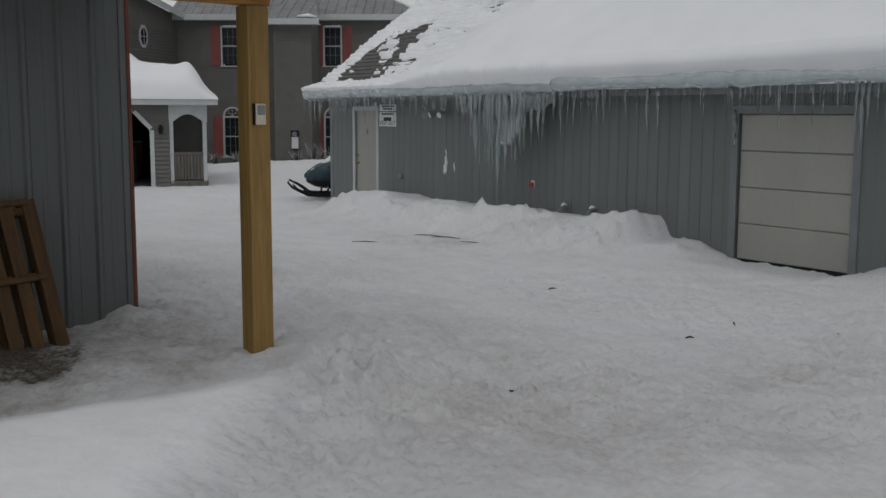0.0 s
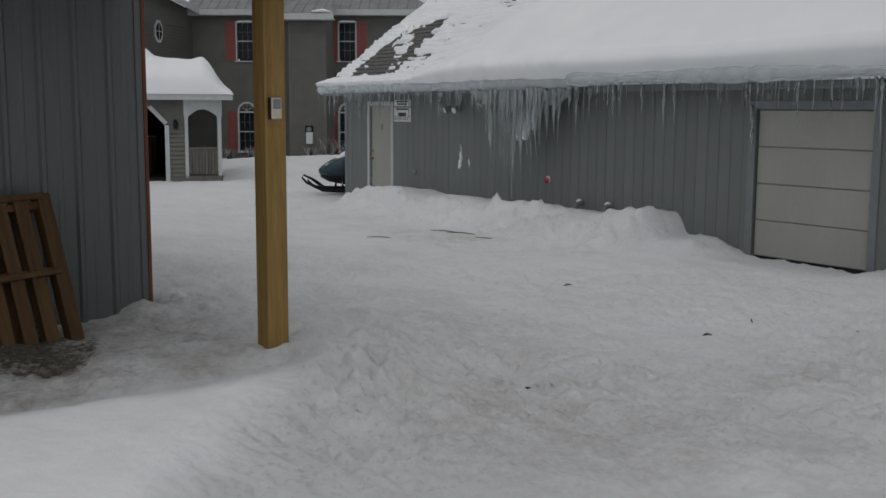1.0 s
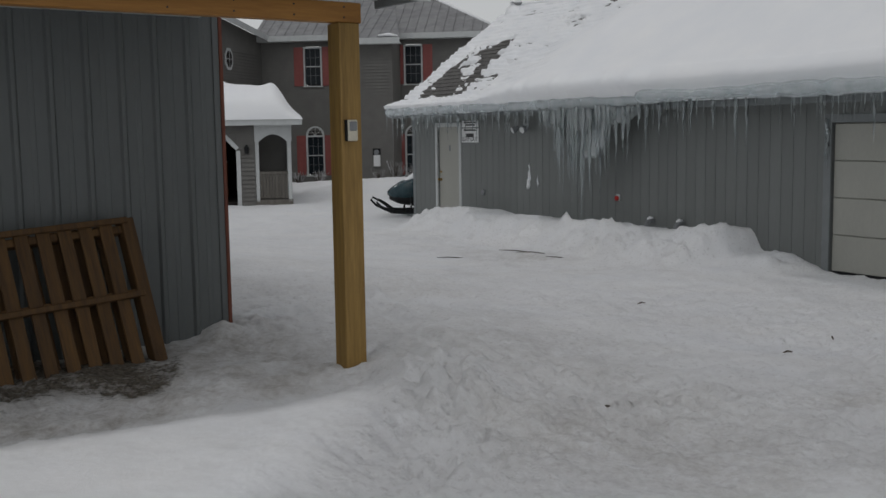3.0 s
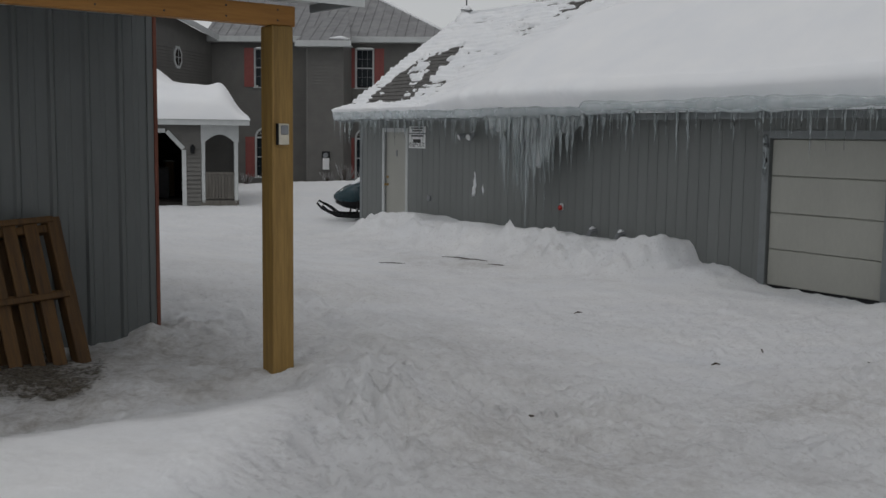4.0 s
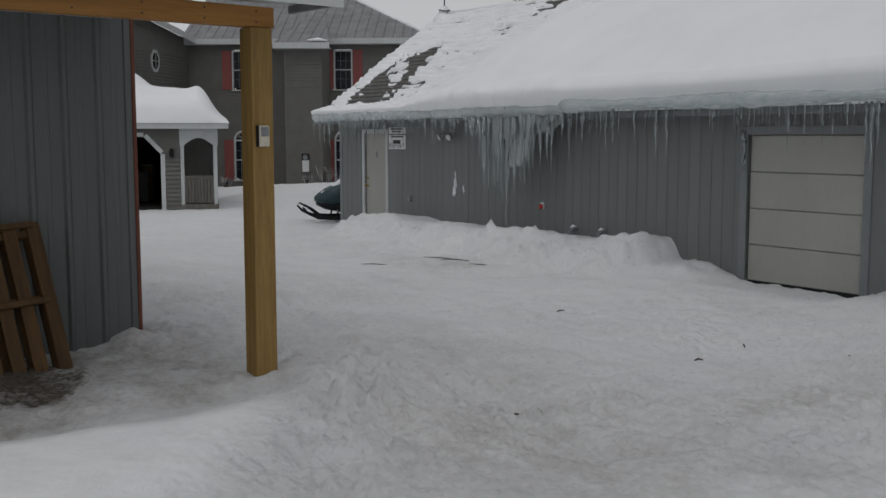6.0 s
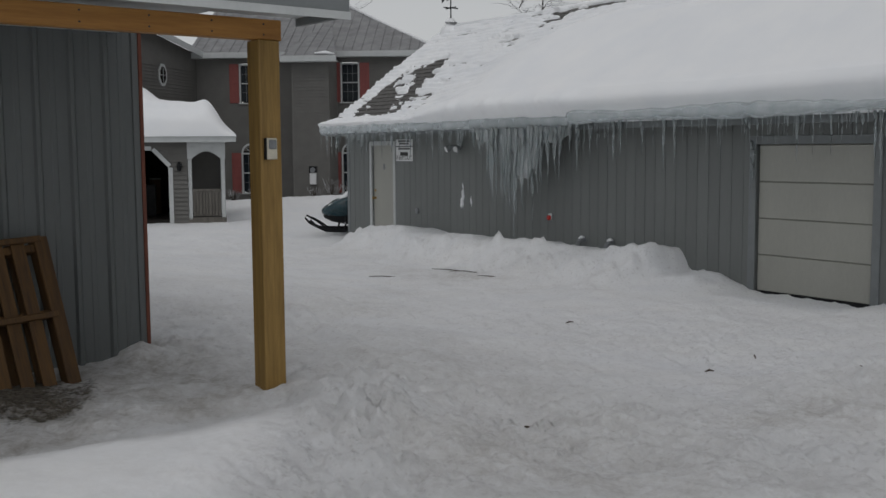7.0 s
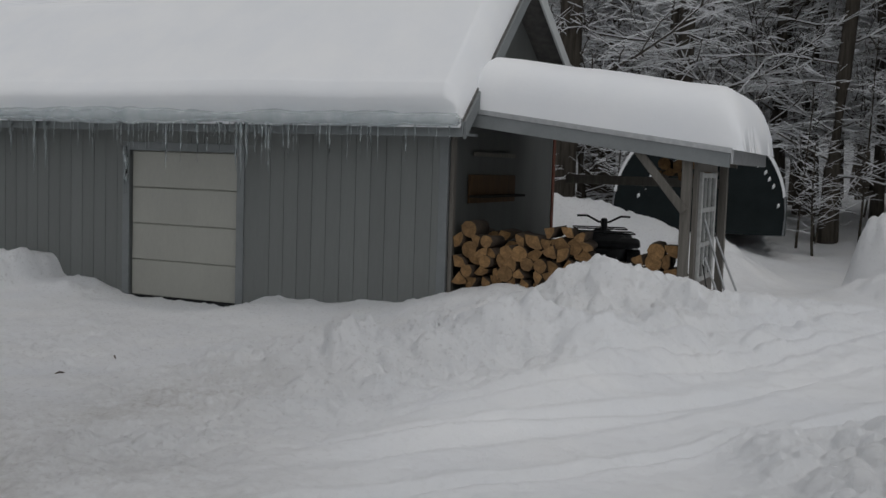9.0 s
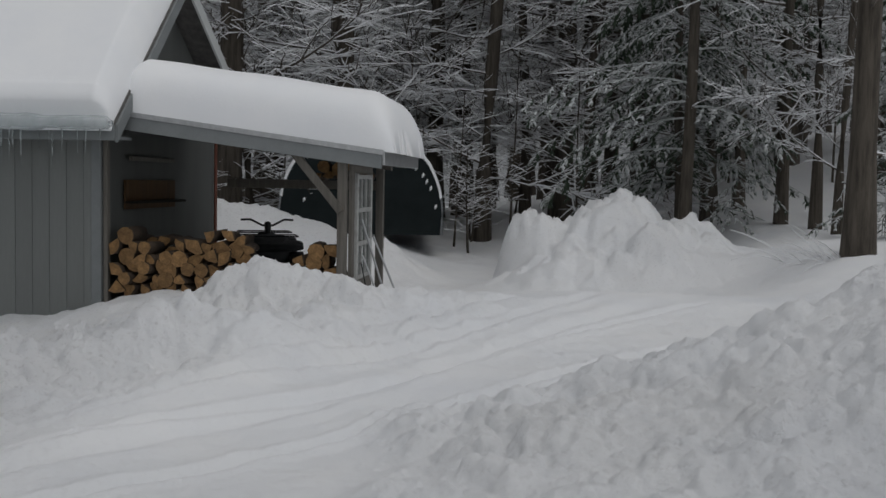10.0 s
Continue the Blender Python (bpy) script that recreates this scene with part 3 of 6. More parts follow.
# roof deck of two slopes
bm = bmesh.new()
rings = []
for s_ in (ROOF0, BEND, ROOF1):
    ru, rz = (float(v) for v in ridge_at(s_))
    far_z = 3.35 if s_ < 0 else 2.78
    far_u = 4.55 if s_ < 0 else 4.30
    rings.append([bm.verts.new((s_, u, z)) for u, z in ((EAVE_U, EAVE_Z - 0.02), (EAVE_U, EAVE_Z + 0.06), (ru, rz + 0.06), (far_u, far_z), (far_u, far_z - 0.1), (ru, rz - 0.06))])
bm.faces.new(rings[0]), bm.faces.new(rings[-1][::-1])
for va, vb in zip(rings, rings[1:]):
    for i in range(6):
        bm.faces.new((va[i], vb[i], vb[(i + 1) % 6], va[(i + 1) % 6]))
deck = part("roof", bm, SHINGLE, barn, "brown-grey asphalt shingle roof")
part("fascia", boxed(ROOF0, ROOF1, EAVE_U - 0.03, EAVE_U - 0.002, EAVE_Z - 0.14, EAVE_Z + 0.03, bevel=0.004), TRIM_GREY, barn)
part("soffit", boxed(ROOF0 + 0.02, ROOF1 - 0.02, EAVE_U, 0.03, EAVE_Z - 0.12, EAVE_Z - 0.09), TRIM_GREY, barn)
# rake boards on the near gable
def rake(s0, u0, z0, u1, z1, mat, label=""):
    bm = bmesh.new()
    va = [bm.verts.new((s0, u, z)) for u, z in ((u0, z0 - 0.16), (u1, z1 - 0.16), (u1, z1 + 0.03), (u0, z0 + 0.03))]
    vb = [bm.verts.new((s0 + 0.03, v.co.y, v.co.z)) for v in va]
    bm.faces.new(va), bm.faces.new(vb[::-1])
    for i in range(4):
        bm.faces.new((va[i], vb[i], vb[(i + 1) % 4], va[(i + 1) % 4]))
    return part("rake_board", bm, mat, barn, label)


rake(ROOF1, EAVE_U, EAVE_Z, END_U, END_Z, TRIM_GREY)
rake(ROOF1, END_U, END_Z, 4.30, 2.76, WHITE, "pale weathered rake board")
rake(ROOF0 - 0.03, EAVE_U, EAVE_Z, RIDGE_U, RIDGE_Z, TRIM_GREY)

# shingle courses, each a low step across the bare stretch of roof
slope = math.atan2(RIDGE_Z - EAVE_Z, RIDGE_U - EAVE_U)
run = math.hypot(RIDGE_Z - EAVE_Z, RIDGE_U - EAVE_U)
V, F = [], []
rng = random.Random(5)
k = 0
course = 0
r = 0.0
while r < run - 0.05:
    s = ROOF0 + 0.02 - rng.random() * 0.25
    while s < -4.5:
        w = 0.30 + rng.random() * 0.04
        a, b2 = max(s, ROOF0 + 0.01), s + w - 0.012
        lift = 0.014 + rng.random() * 0.01
        for ss, rr, hh in ((a, r, 0.0), (b2, r, 0.0), (b2, r, lift), (a, r, lift), (a, r + 0.16, 0.004), (b2, r + 0.16, 0.004)):
            u = EAVE_U + rr * math.cos(slope) - hh * math.sin(slope)
            z = EAVE_Z + 0.062 + rr * math.sin(slope) + hh * math.cos(slope)
            V.append((ss, u, z))
        F += [(k, k + 1, k + 2, k + 3), (k + 3, k + 2, k + 5, k + 4)]
        k += 6
        s += w
    r += 0.145
tagged(part("shingles", raw_mesh("shingles", V, F, [SHINGLE]), None, deck), kind="stuff")

# snow on the front slope: deep on the right, thin and rippled over the shingles on the left, with a bare patch
def snow_sheet():
    n1, n2 = 620, 120
    s = np.linspace(ROOF0 - 0.03, ROOF1 - 0.02, n1)
    t = np.linspace(-0.03, 1.02, n2)
    Sg, Tg = np.meshgrid(s, t)
    ru, rz = ridge_at(Sg)
    R = Tg * np.hypot(ru - EAVE_U, rz - EAVE_Z)
    ang = np.arctan2(rz - EAVE_Z, ru - EAVE_U)
    cs, sn = np.cos(ang), np.sin(ang)
    deep = sstep(-6.5, -3.8, Sg + 2.0 * (1 - Tg) + 0.9 * fbm(Sg * 0.6, R * 0.8, 4))
    deep = deep * (1 - 0.80 * sstep(0.60, 0.86, Tg + 0.10 * fbm(Sg * 0.5, 2.0, 3)) * (1 - sstep(-1.0, 2.5, Sg)))
    th = 0.035 + (0.33 + 0.14 * Tg * sstep(0, 4, Sg)) * deep + 0.05 * fbm(Sg * 0.5, R * 0.5, 3)
    # thin snow settles course by course
    ripple = np.abs(((R + 0.05 * fbm(Sg * 2.5, R * 2.5, 3)) / 0.145) % 1.0 - 0.5)
    th = th + (1 - deep) * (0.13 * ripple - 0.03 + 0.060 * fbm(Sg * 1.3, R * 6.9, 4, 0.62))
    # bare patch
    jag = 0.22 * fbm(Sg * 2.2, R * 2.2, 4, 0.6)
    edge_l = -10.75 + jag
    edge_r = -8.75 + 0.75 * fbm(Sg * 0.9 + 3, R * 1.7, 4, 0.65) - 0.15 * R
    bare = sstep(0.0, 0.25, Sg - edge_l) * sstep(0.0, 0.25, edge_r - Sg) * sstep(0.25, 0.45, R + 0.2 * fbm(Sg * 2, 7.0, 3)) * (1 - sstep(2.0, 2.4, R + 0.5 * fbm(Sg * 2.4, 2.0, 3)))
    bare = bare * (1 - 0.9 * sstep(0.12, 0.3, fbm(Sg * 2.3 + 8, R * 3.0, 4, 0.6)))
    th = th * (1 - bare) - 0.05 * bare
    tears = sstep(0.34, 0.52, fbm(Sg * 1.7 + 11, R * 5.0, 4, 0.6)) * (1 - sstep(0.05, 0.25, deep)) * sstep(-9.4, -8.6, Sg)
    th = th - 0.14 * tears
    tears = sstep(0.25, 0.4, fbm(Sg * 0.9 + 4, R * 3.0 + 9, 4, 0.6)) * sstep(0.86, 0.93, Tg) * (1 - sstep(-1.8, -0.8, Sg)) * sstep(-9, -7, Sg)
    th = th - 0.25 * tears
    # rounded lip over the eave and the gable end
    lip = np.sqrt(np.clip((Tg + 0.03) / 0.09, 0, 1))
    end = np.sqrt(np.clip((ROOF1 - 0.02 - Sg) / 0.16, 0, 1)) * np.sqrt(np.clip((Sg - ROOF0 + 0.03) / 0.12, 0, 1))
    th = np.where(th > 0, th * (0.25 + 0.75 * lip) * (0.1 + 0.9 * end), th)
    bulge = (0.02 + 0.09 * (1 - sstep(-3.2, -2.8, Sg)) * (1 + 0.8 * fbm(Sg * 4, 1.0 + 0 * Sg, 3))) * np.clip(1 - Tg / 0.10, 0, 1)
    u = EAVE_U + R * cs - th * sn - bulge
    z = EAVE_Z + 0.065 + R * sn + th * cs + 0.13 * np.clip(1 - (Tg + 0.03) / 0.10, 0, 1)
    P = np.stack([Sg, u, z], -1)
    # close the sheet underneath
    low = P.copy()
    base_u, base_z = EAVE_U + R * cs, EAVE_Z + 0.02 + R * sn
    low[..., 1], low[..., 2] = base_u, base_z
    Q = np.concatenate([low[:1], P, low[-1:]], 0)
    Q = np.concatenate([np.stack([Q[:, 0, 0], np.r_[base_u[0, 0], base_u[:, 0], base_u[-1, 0]], np.r_[base_z[0, 0], base_z[:, 0], base_z[-1, 0]]], -1)[:, None], Q,
                        np.stack([Q[:, -1, 0], np.r_[base_u[0, -1], base_u[:, -1], base_u[-1, -1]], np.r_[base_z[0, -1], base_z[:, -1], base_z[-1, -1]]], -1)[:, None]], 1)
    return grid_mesh("roof_snow", Q, SNOW)


ob = part("roof_snow", snow_sheet(), None)
ob.matrix_world = BARN
tagged(ob, "thick smooth white snow lying on the barn roof", "snow")
# back slope snow
bm = bmesh.new()
tube(bm, [(ROOF0 + 0.1, RIDGE_U + 0.08, RIDGE_Z + 0.1), (-8, RIDGE_U + 0.1, RIDGE_Z + 0.09), (BEND, RIDGE_U + 0.1, RIDGE_Z + 0.10), (ROOF1 - 0.05, END_U + 0.1, END_Z + 0.2)], [0.10, 0.07, 0.10, 0.2], 10)
ob = part("ridge_snow", bm, SNOW, smooth=True)
ob.matrix_world = BARN
tagged(ob, "low roll of snow along the barn ridge", "snow")

# vertical boards of the front wall
def board_mesh(w, z0, z1):
    me = bpy.data.meshes.new("board")
    bm = boxed(0.0025, w - 0.0025, -0.012, 0.029, z0, z1, bevel=0.003)
    bm.to_mesh(me)
    bm.free()
    me.materials.append(SIDING)
    return me


BOARD_W = 0.203
full = board_mesh(BOARD_W, -0.25, 2.36)
over = [board_mesh(BOARD_W, o[2] + 0.1, 2.36) for o in OPENINGS]
s = S0 + 0.09
while s < S1 - 0.12:
    me = full
    for o, short in zip(OPENINGS, over):
        if s + BOARD_W > o[0] - 0.09 and s < o[1] + 0.09:
            me = short
    b = new("board", me)
    b.parent = front
    b.location = (s, -0.0006 * (hash((round(s * 7)) % 5)), 0)
    s += BOARD_W
# fill beside the openings and their casings
for i, (a, b2, h) in enumerate(OPENINGS):
    m_ = WHITE if i == 0 else TRIM_GREY
    cw = 0.085 if i == 0 else 0.11
    part("door_casing", boxed(a - cw, a, -0.03, 0.03, -0.2, h + cw, bevel=0.004), m_, barn)
    part("door_casing", boxed(b2, b2 + cw, -0.03, 0.03, -0.2, h + cw, bevel=0.004), m_, barn)
    part("door_casing", boxed(a, b2, -0.028, 0.03, h, h + cw, bevel=0.004), m_, barn)
    for f0, f1 in ((a - cw - 0.2, a - cw), (b2 + cw, b2 + cw + 0.2)):
        part("filler_board", boxed(f0, f1, -0.008, 0.03, -0.25, 2.36), SIDING, front)

# entry door
door = part("door", boxed(-10.02, -9.16, 0.03, 0.07, 0.02, 2.02, bevel=0.004), DOOR, barn, "cream painted entry door, shut")
part("door_knob", tube(bmesh.new(), [(-9.95, 0.03, 0.92), (-9.95, -0.01, 0.92), (-9.95, -0.025, 0.92), (-9.95, -0.05, 0.92)], [0.03, 0.012, 0.03, 0.02], 10), BRASS, door, "brass knob")
part("lock", tube(bmesh.new(), [(-9.95, 0.03, 1.08), (-9.95, 0.01, 1.08)], 0.025, 10), BRASS, door, "brass lock")
part("door_mark", boxed(-9.62, -9.56, 0.022, 0.029, 1.52, 1.64, bevel=0.002), BOXGREY, door, "small faded sticker")
# overhead door of four panels
od = part("overhead_door", boxed(0.0, 1.73, 0.06, 0.10, 0.0, 1.97), DOOR, barn, "cream sectional overhead door, shut")
for i in range(4):
    z0 = 0.03 + i * 0.485
    panel = part("panel", boxed(0.015, 1.715, 0.025, 0.06, z0, z0 + 0.475, bevel=0.008), DOOR, od)
part("seal", boxed(0.0, 1.73, 0.02, 0.06, -0.03, 0.028, bevel=0.005), BLACK, od, "black rubber seal")

# sign
def bars(parent, rows, x0, z0, y, h, mat_):
    for ln, (dx, w) in enumerate(rows):
        part("lettering", boxed(x0 + dx, x0 + dx + w, y, y + 0.002, z0 - ln * h * 1.7 - h, z0 - ln * h * 1.7), mat_, parent)


def text_part(body, size, m, parent, mat_, name="lettering"):
    cu = bpy.data.curves.new(name, "FONT")
    cu.body, cu.size, cu.extrude = body, size, 0.001
    cu.align_x, cu.align_y = "CENTER", "CENTER"
    tmp = bpy.data.objects.new("tmp", cu)
    me = bpy.data.meshes.new_from_object(tmp)
    bpy.data.objects.remove(tmp)
    bpy.data.curves.remove(cu)
    me.transform(m)
    me.materials.append(mat_)
    ob = new(name, me)
    ob.parent = parent
    return ob


sign = thing("warning_sign", BARN @ pose(-8.72, -0.016, 1.70), "white warning sign with black lettering on barn wall", "sign")
part("board_face", boxed(-0.31, 0.31, -0.012, 0, 0, 0.28, bevel=0.003), SIGN, sign)
text_part("KEEP OUT", 0.125, pose(0, -0.0135, 0.065, 90, 0, 0), sign, INK)
bars(sign, ((0.0, 0.28),), -0.14, 0.18, -0.014, 0.07, INK)
bars(sign, ((0.0, 0.44),), -0.22, 0.262, -0.014, 0.03, INK)
plate = thing("small_sign", BARN @ pose(-8.72, -0.016, 2.005), "small narrow white sign above the warning sign", "sign")
part("board_face", boxed(-0.31, 0.31, -0.012, 0, 0, 0.13, bevel=0.003), SIGN, plate)
bars(plate, ((0.0, 0.44), (0.04, 0.36)), -0.22, 0.11, -0.014, 0.03, INK)

# twin floodlight under the eave
lamp = thing("floodlight", BARN @ pose(-6.77, -0.02, 1.99), "twin outdoor floodlight fixed to the barn wall", "lamp")
part("bracket", tube(bmesh.new(), [(0, 0, 0), (0, -0.05, 0)], 0.055, 12), BOXGREY, lamp)
for dx in (-0.14, 0.14):
    hd = part("lamp_head", tube(bmesh.new(), [(dx * 0.3, -0.05, 0), (dx * 0.8, -0.10, -0.01), (dx, -0.15, -0.03), (dx * 1.1, -0.22, -0.06)], [0.02, 0.03, 0.06, 0.065], 12), BOXGREY, lamp)
    part("bulb", tube(bmesh.new(), [(dx * 1.1, -0.22, -0.06), (dx * 1.14, -0.235, -0.067)], [0.06, 0.04], 12), SIGN, hd, "white bulb face")
# small fixtures on the wall
fx = thing("outlet_box", BARN @ pose(-8.25, -0.015, 0.72), "round grey outlet cover on the barn wall", "outlet")
part("cover", tube(bmesh.new(), [(0, 0, 0), (0, -0.03, 0), (0, -0.04, 0)], [0.06, 0.06, 0.04], 12), BOXGREY, fx)
fx = thing("marker_light", BARN @ pose(-4.19, -0.015, 0.80), "small red reflector light on the barn wall", "light")
part("base", boxed(-0.04, 0.04, -0.03, 0, -0.05, 0.06, bevel=0.008), SIGN, fx)
part("lens", tube(bmesh.new(), [(0, -0.03, -0.01), (0, -0.06, -0.01), (0, -0.075, -0.01)], [0.042, 0.042, 0.025], 12), REDLENS, fx, "red lens")
for sx in (-3.35, -2.7):
    fx = thing("vent_pipe", BARN @ pose(sx, -0.015, 0.48), "stubby grey vent pipe in the barn wall", "pipe")
    part("pipe", tube(bmesh.new(), [(0, 0, 0), (0, -0.10, 0), (0, -0.14, -0.03), (0, -0.15, -0.09)], 0.035, 10), BOXGREY, fx)
    part("snow_cap", tube(bmesh.new(), [(0, -0.02, 0.036), (0, -0.08, 0.042), (0, -0.13, 0.025)], [0.018, 0.028, 0.015], 8), SNOW, fx, "lump of snow", True)
# frozen splash on the boards
fx = thing("ice_patch", BARN @ pose(-6.72, -0.013, 0.95), "white frozen splash stuck to the barn boards", "ice")
for dx, dz, w, h in ((0, 0, 0.04, 0.12), (0.03, 0.14, 0.035, 0.14), (-0.04, -0.07, 0.02, 0.05), (0.28, 0.03, 0.018, 0.10), (0.02, 0.30, 0.015, 0.07)):
    part("frost", tube(bmesh.new(), [(dx, -0.004, dz - h), (dx + 0.01, -0.01, dz - h * 0.3), (dx - 0.01, -0.01, dz + h * 0.4), (dx, -0.004, dz + h)], [0.004, w, w * 0.8, 0.004], 7), SNOW, fx, smooth=True)

# weather vane on the ridge's end
vane = thing("weather_vane", BARN @ pose(ROOF0 + 0.35, RIDGE_U, RIDGE_Z + 0.1), "black iron weather vane on the barn ridge", "weather vane")
part("ball_of_snow", tube(bmesh.new(), [(0, 0, -0.3), (0, 0, 0.0), (0, 0, 0.13), (0.02, 0, 0.22)], [0.34, 0.21, 0.15, 0.04], 12), SNOW, vane, "snow cap on the base", True)
part("rod", tube(bmesh.new(), [(0, 0, 0.1), (0, 0, 0.85)], 0.015, 8), BLACK, vane)
for a, b2 in (((-0.2, 0, 0.45), (0.2, 0, 0.45)), ((0, -0.2, 0.45), (0, 0.2, 0.45)), ((-0.3, 0.1, 0.66), (0.3, -0.1, 0.66))):
    part("arm", tube(bmesh.new(), [a, b2], 0.013, 6), BLACK, vane)
part("arrow", prism(bmesh.new(), [(-0.36, 0.60), (-0.24, 0.66), (-0.36, 0.72)], -0.006, 0.006), BLACK, vane)
part("rooster", prism(bmesh.new(), [(-0.06, 0.70), (0.12, 0.70), (0.2, 0.86), (0.1, 0.80), (0.0, 0.80), (-0.06, 0.90), (-0.12, 0.84)], -0.008, 0.008), BLACK, vane)

# ---- ice along the eave ----
dam = thing("ice_dam", BARN, "grey-blue ice ledge with icicles along the barn eave", "ice")


def ledge(s0, s1, drop, out, rise, seed):
    n = int((s1 - s0) / 0.06)
    ss = np.linspace(s0, s1, n)
    w = fbm(ss * 1.1 + seed, 0.3 + 0 * ss, 4, 0.6)
    w2 = fbm(ss * 5.3 + seed, 5.3 + 0 * ss, 3, 0.6)
    endf = np.sqrt(np.clip(np.minimum(ss - s0, s1 - ss) / 0.05, 0, 1))
    rows = []
    for k in range(10):
        a = math.pi * 2 * k / 10
        cu = EAVE_U - 0.02 - out * 0.5 + (out * 0.60 + 0.06 * w + 0.03 * w2) * math.cos(a) * (0.4 + 0.6 * endf)
        cz = EAVE_Z + (rise - drop) / 2 + ((rise + drop) / 2 + (0.03 * w2 + 0.05 * w)) * math.sin(a) * (0.3 + 0.7 * endf)
        rows.append(np.stack([ss, cu + 0 * ss, cz + 0 * ss], -1))
    P = np.stack(rows, 1)
    me = grid_mesh("ledge", P, ICE, wrap=True)
    return part("ledge", me, None, dam)


ledge(ROOF0 + 0.02, -2.95, 0.11, 0.17, 0.10, 3.0)
ledge(-3.0, ROOF1 + 0.02, 0.045, 0.28, 0.13, 11.0)


def icicle_mesh(L, r0, seed):
    rg = random.Random(seed)
    n = 7
    pts, rad = [], []
    for i in range(n):
        t = i / (n - 1)
        pts.append((rg.uniform(-1, 1) * r0 * 0.25, rg.uniform(-1, 1) * r0 * 0.25, -L * t))
        rad.append(max(0.0025, r0 * (1 - t) ** 0.9 * rg.uniform(0.88, 1.1)))
    bm = tube(bmesh.new(), pts, rad, 7)
    for f in bm.faces:
        f.smooth = True
    bmesh.ops.recalc_face_normals(bm, faces=bm.faces[:])
    me = bpy.data.meshes.new("icicle")
    bm.to_mesh(me)
    bm.free()
    me.materials.append(ICE)
    return me


SMALL = [icicle_mesh(0.16 + 0.03 * i, 0.0075 + 0.001 * i, 40 + i) for i in range(6)]
MID = [icicle_mesh(0.40 + 0.06 * i, 0.016 + 0.0015 * i, 60 + i) for i in range(5)]
LONG = [icicle_mesh(0.85 + 0.14 * i, 0.030 + 0.004 * i, 80 + i) for i in range(5)]
rg = random.Random(21)


def hang(me, s, u, z, k=1.0):
    o = new("icicle", me)
    o.parent = dam
    o.location = (s, u, z)
    o.rotation_euler = (0, 0, rg.random() * 6.28)
    o.scale = (1, 1, k)


s = ROOF0 + 0.05
while s < ROOF1 - 0.1:
    left = s < -2.95
    z = EAVE_Z - 0.08 if left else EAVE_Z - 0.02
    u = EAVE_U - (0.14 if left else 0.09) + rg.uniform(-0.04, 0.04)
    hang(rg.choice(SMALL), s, u, z, rg.uniform(0.6, 1.8))
    if rg.random() < (0.6 if left else 0.45):
        hang(rg.choice(MID), s + 0.03, u + 0.02, z, rg.uniform(0.4, 1.0))
    if left and rg.random() < 0.12:
        hang(rg.choice(LONG), s + 0.02, u + 0.03, z + 0.04, rg.uniform(0.22, 0.42))
    s += rg.uniform(0.05, 0.12) if left else rg.uniform(0.06, 0.17)
# the great cluster
for i in range(70):
    s = rg.gauss(-4.35, 0.66)
    k = math.exp(-((s + 4.4) / 0.80) ** 2)
    hang(rg.choice(LONG), s, EAVE_U - 0.10 + rg.uniform(-0.09, 0.12), EAVE_Z - 0.05, (0.35 + 0.85 * k) * rg.uniform(0.6, 1.2))
for s, k in ((-5.05, 1.5), (-4.92, 1.2), (-4.62, 1.5), (-4.50, 1.3), (-4.18, 1.15), (-3.95, 1.15), (-3.0, 0.8), (-3.42, 0.95), (-2.2, 0.6), (-2.05, 0.5), (-1.2, 0.75), (-1.0, 0.7), (-1.62, 0.5), (2.05, 0.6), (2.2, 0.55), (2.12, 0.8)):
    hang(LONG[1], s, EAVE_U - 0.06, EAVE_Z - 0.02, k)
# frozen curtain behind the cluster
n1, n2 = 50, 14
ss, tt = np.meshgrid(np.linspace(-5.6, -3.2, n1), np.linspace(0, 1, n2))
fall = (0.25 + 0.72 * np.exp(-((ss + 4.4) / 0.50) ** 2) + 0.14 * fbm(ss * 5, 1.0 + 0 * ss, 3)).clip(0.06)
P = np.stack([ss, EAVE_U - 0.10 + 0.06 * fbm(ss * 4, tt * 1.5, 3) + 0.05 * tt, EAVE_Z + 0.02 - fall * tt], -1)
Q = P[::-1].copy()
Q[..., 1] += 0.07 * (1 - 0.9 * tt[::-1])
part("curtain", grid_mesh("curtain", np.concatenate([P, Q], 0), ICE), None, dam, "fused sheet of hanging ice")
# ice running down the door frame
hang(LONG[0], -0.06, -0.05, 2.02, 0.75)
hang(LONG[0], -0.03, -0.05, 1.9, 0.6)

# ---- wood shelter against the barn's end ----
lean = thing("wood_shelter", BARN, "open lean-to wood shelter of weathered boards against the barn", "shelter")
LS0, LS1, LU0, LU1 = S1 + 0.02, 7.85, -0.05, 2.7


def lean_z(s):
    return 2.52 - (s - 5.0) * 0.132


def sloped(s0, s1, u0, u1, lo, hi):
    bm = bmesh.new()
    v = [bm.verts.new((s, u, lean_z(s) + d)) for d in (lo, hi) for s, u in ((s0, u0), (s1, u0), (s1, u1), (s0, u1))]
    for q in ((3, 2, 1, 0), (4, 5, 6, 7), (0, 1, 5, 4), (1, 2, 6, 5), (2, 3, 7, 6), (3, 0, 4, 7)):
        bm.faces.new([v[i] for i in q])
    return bm


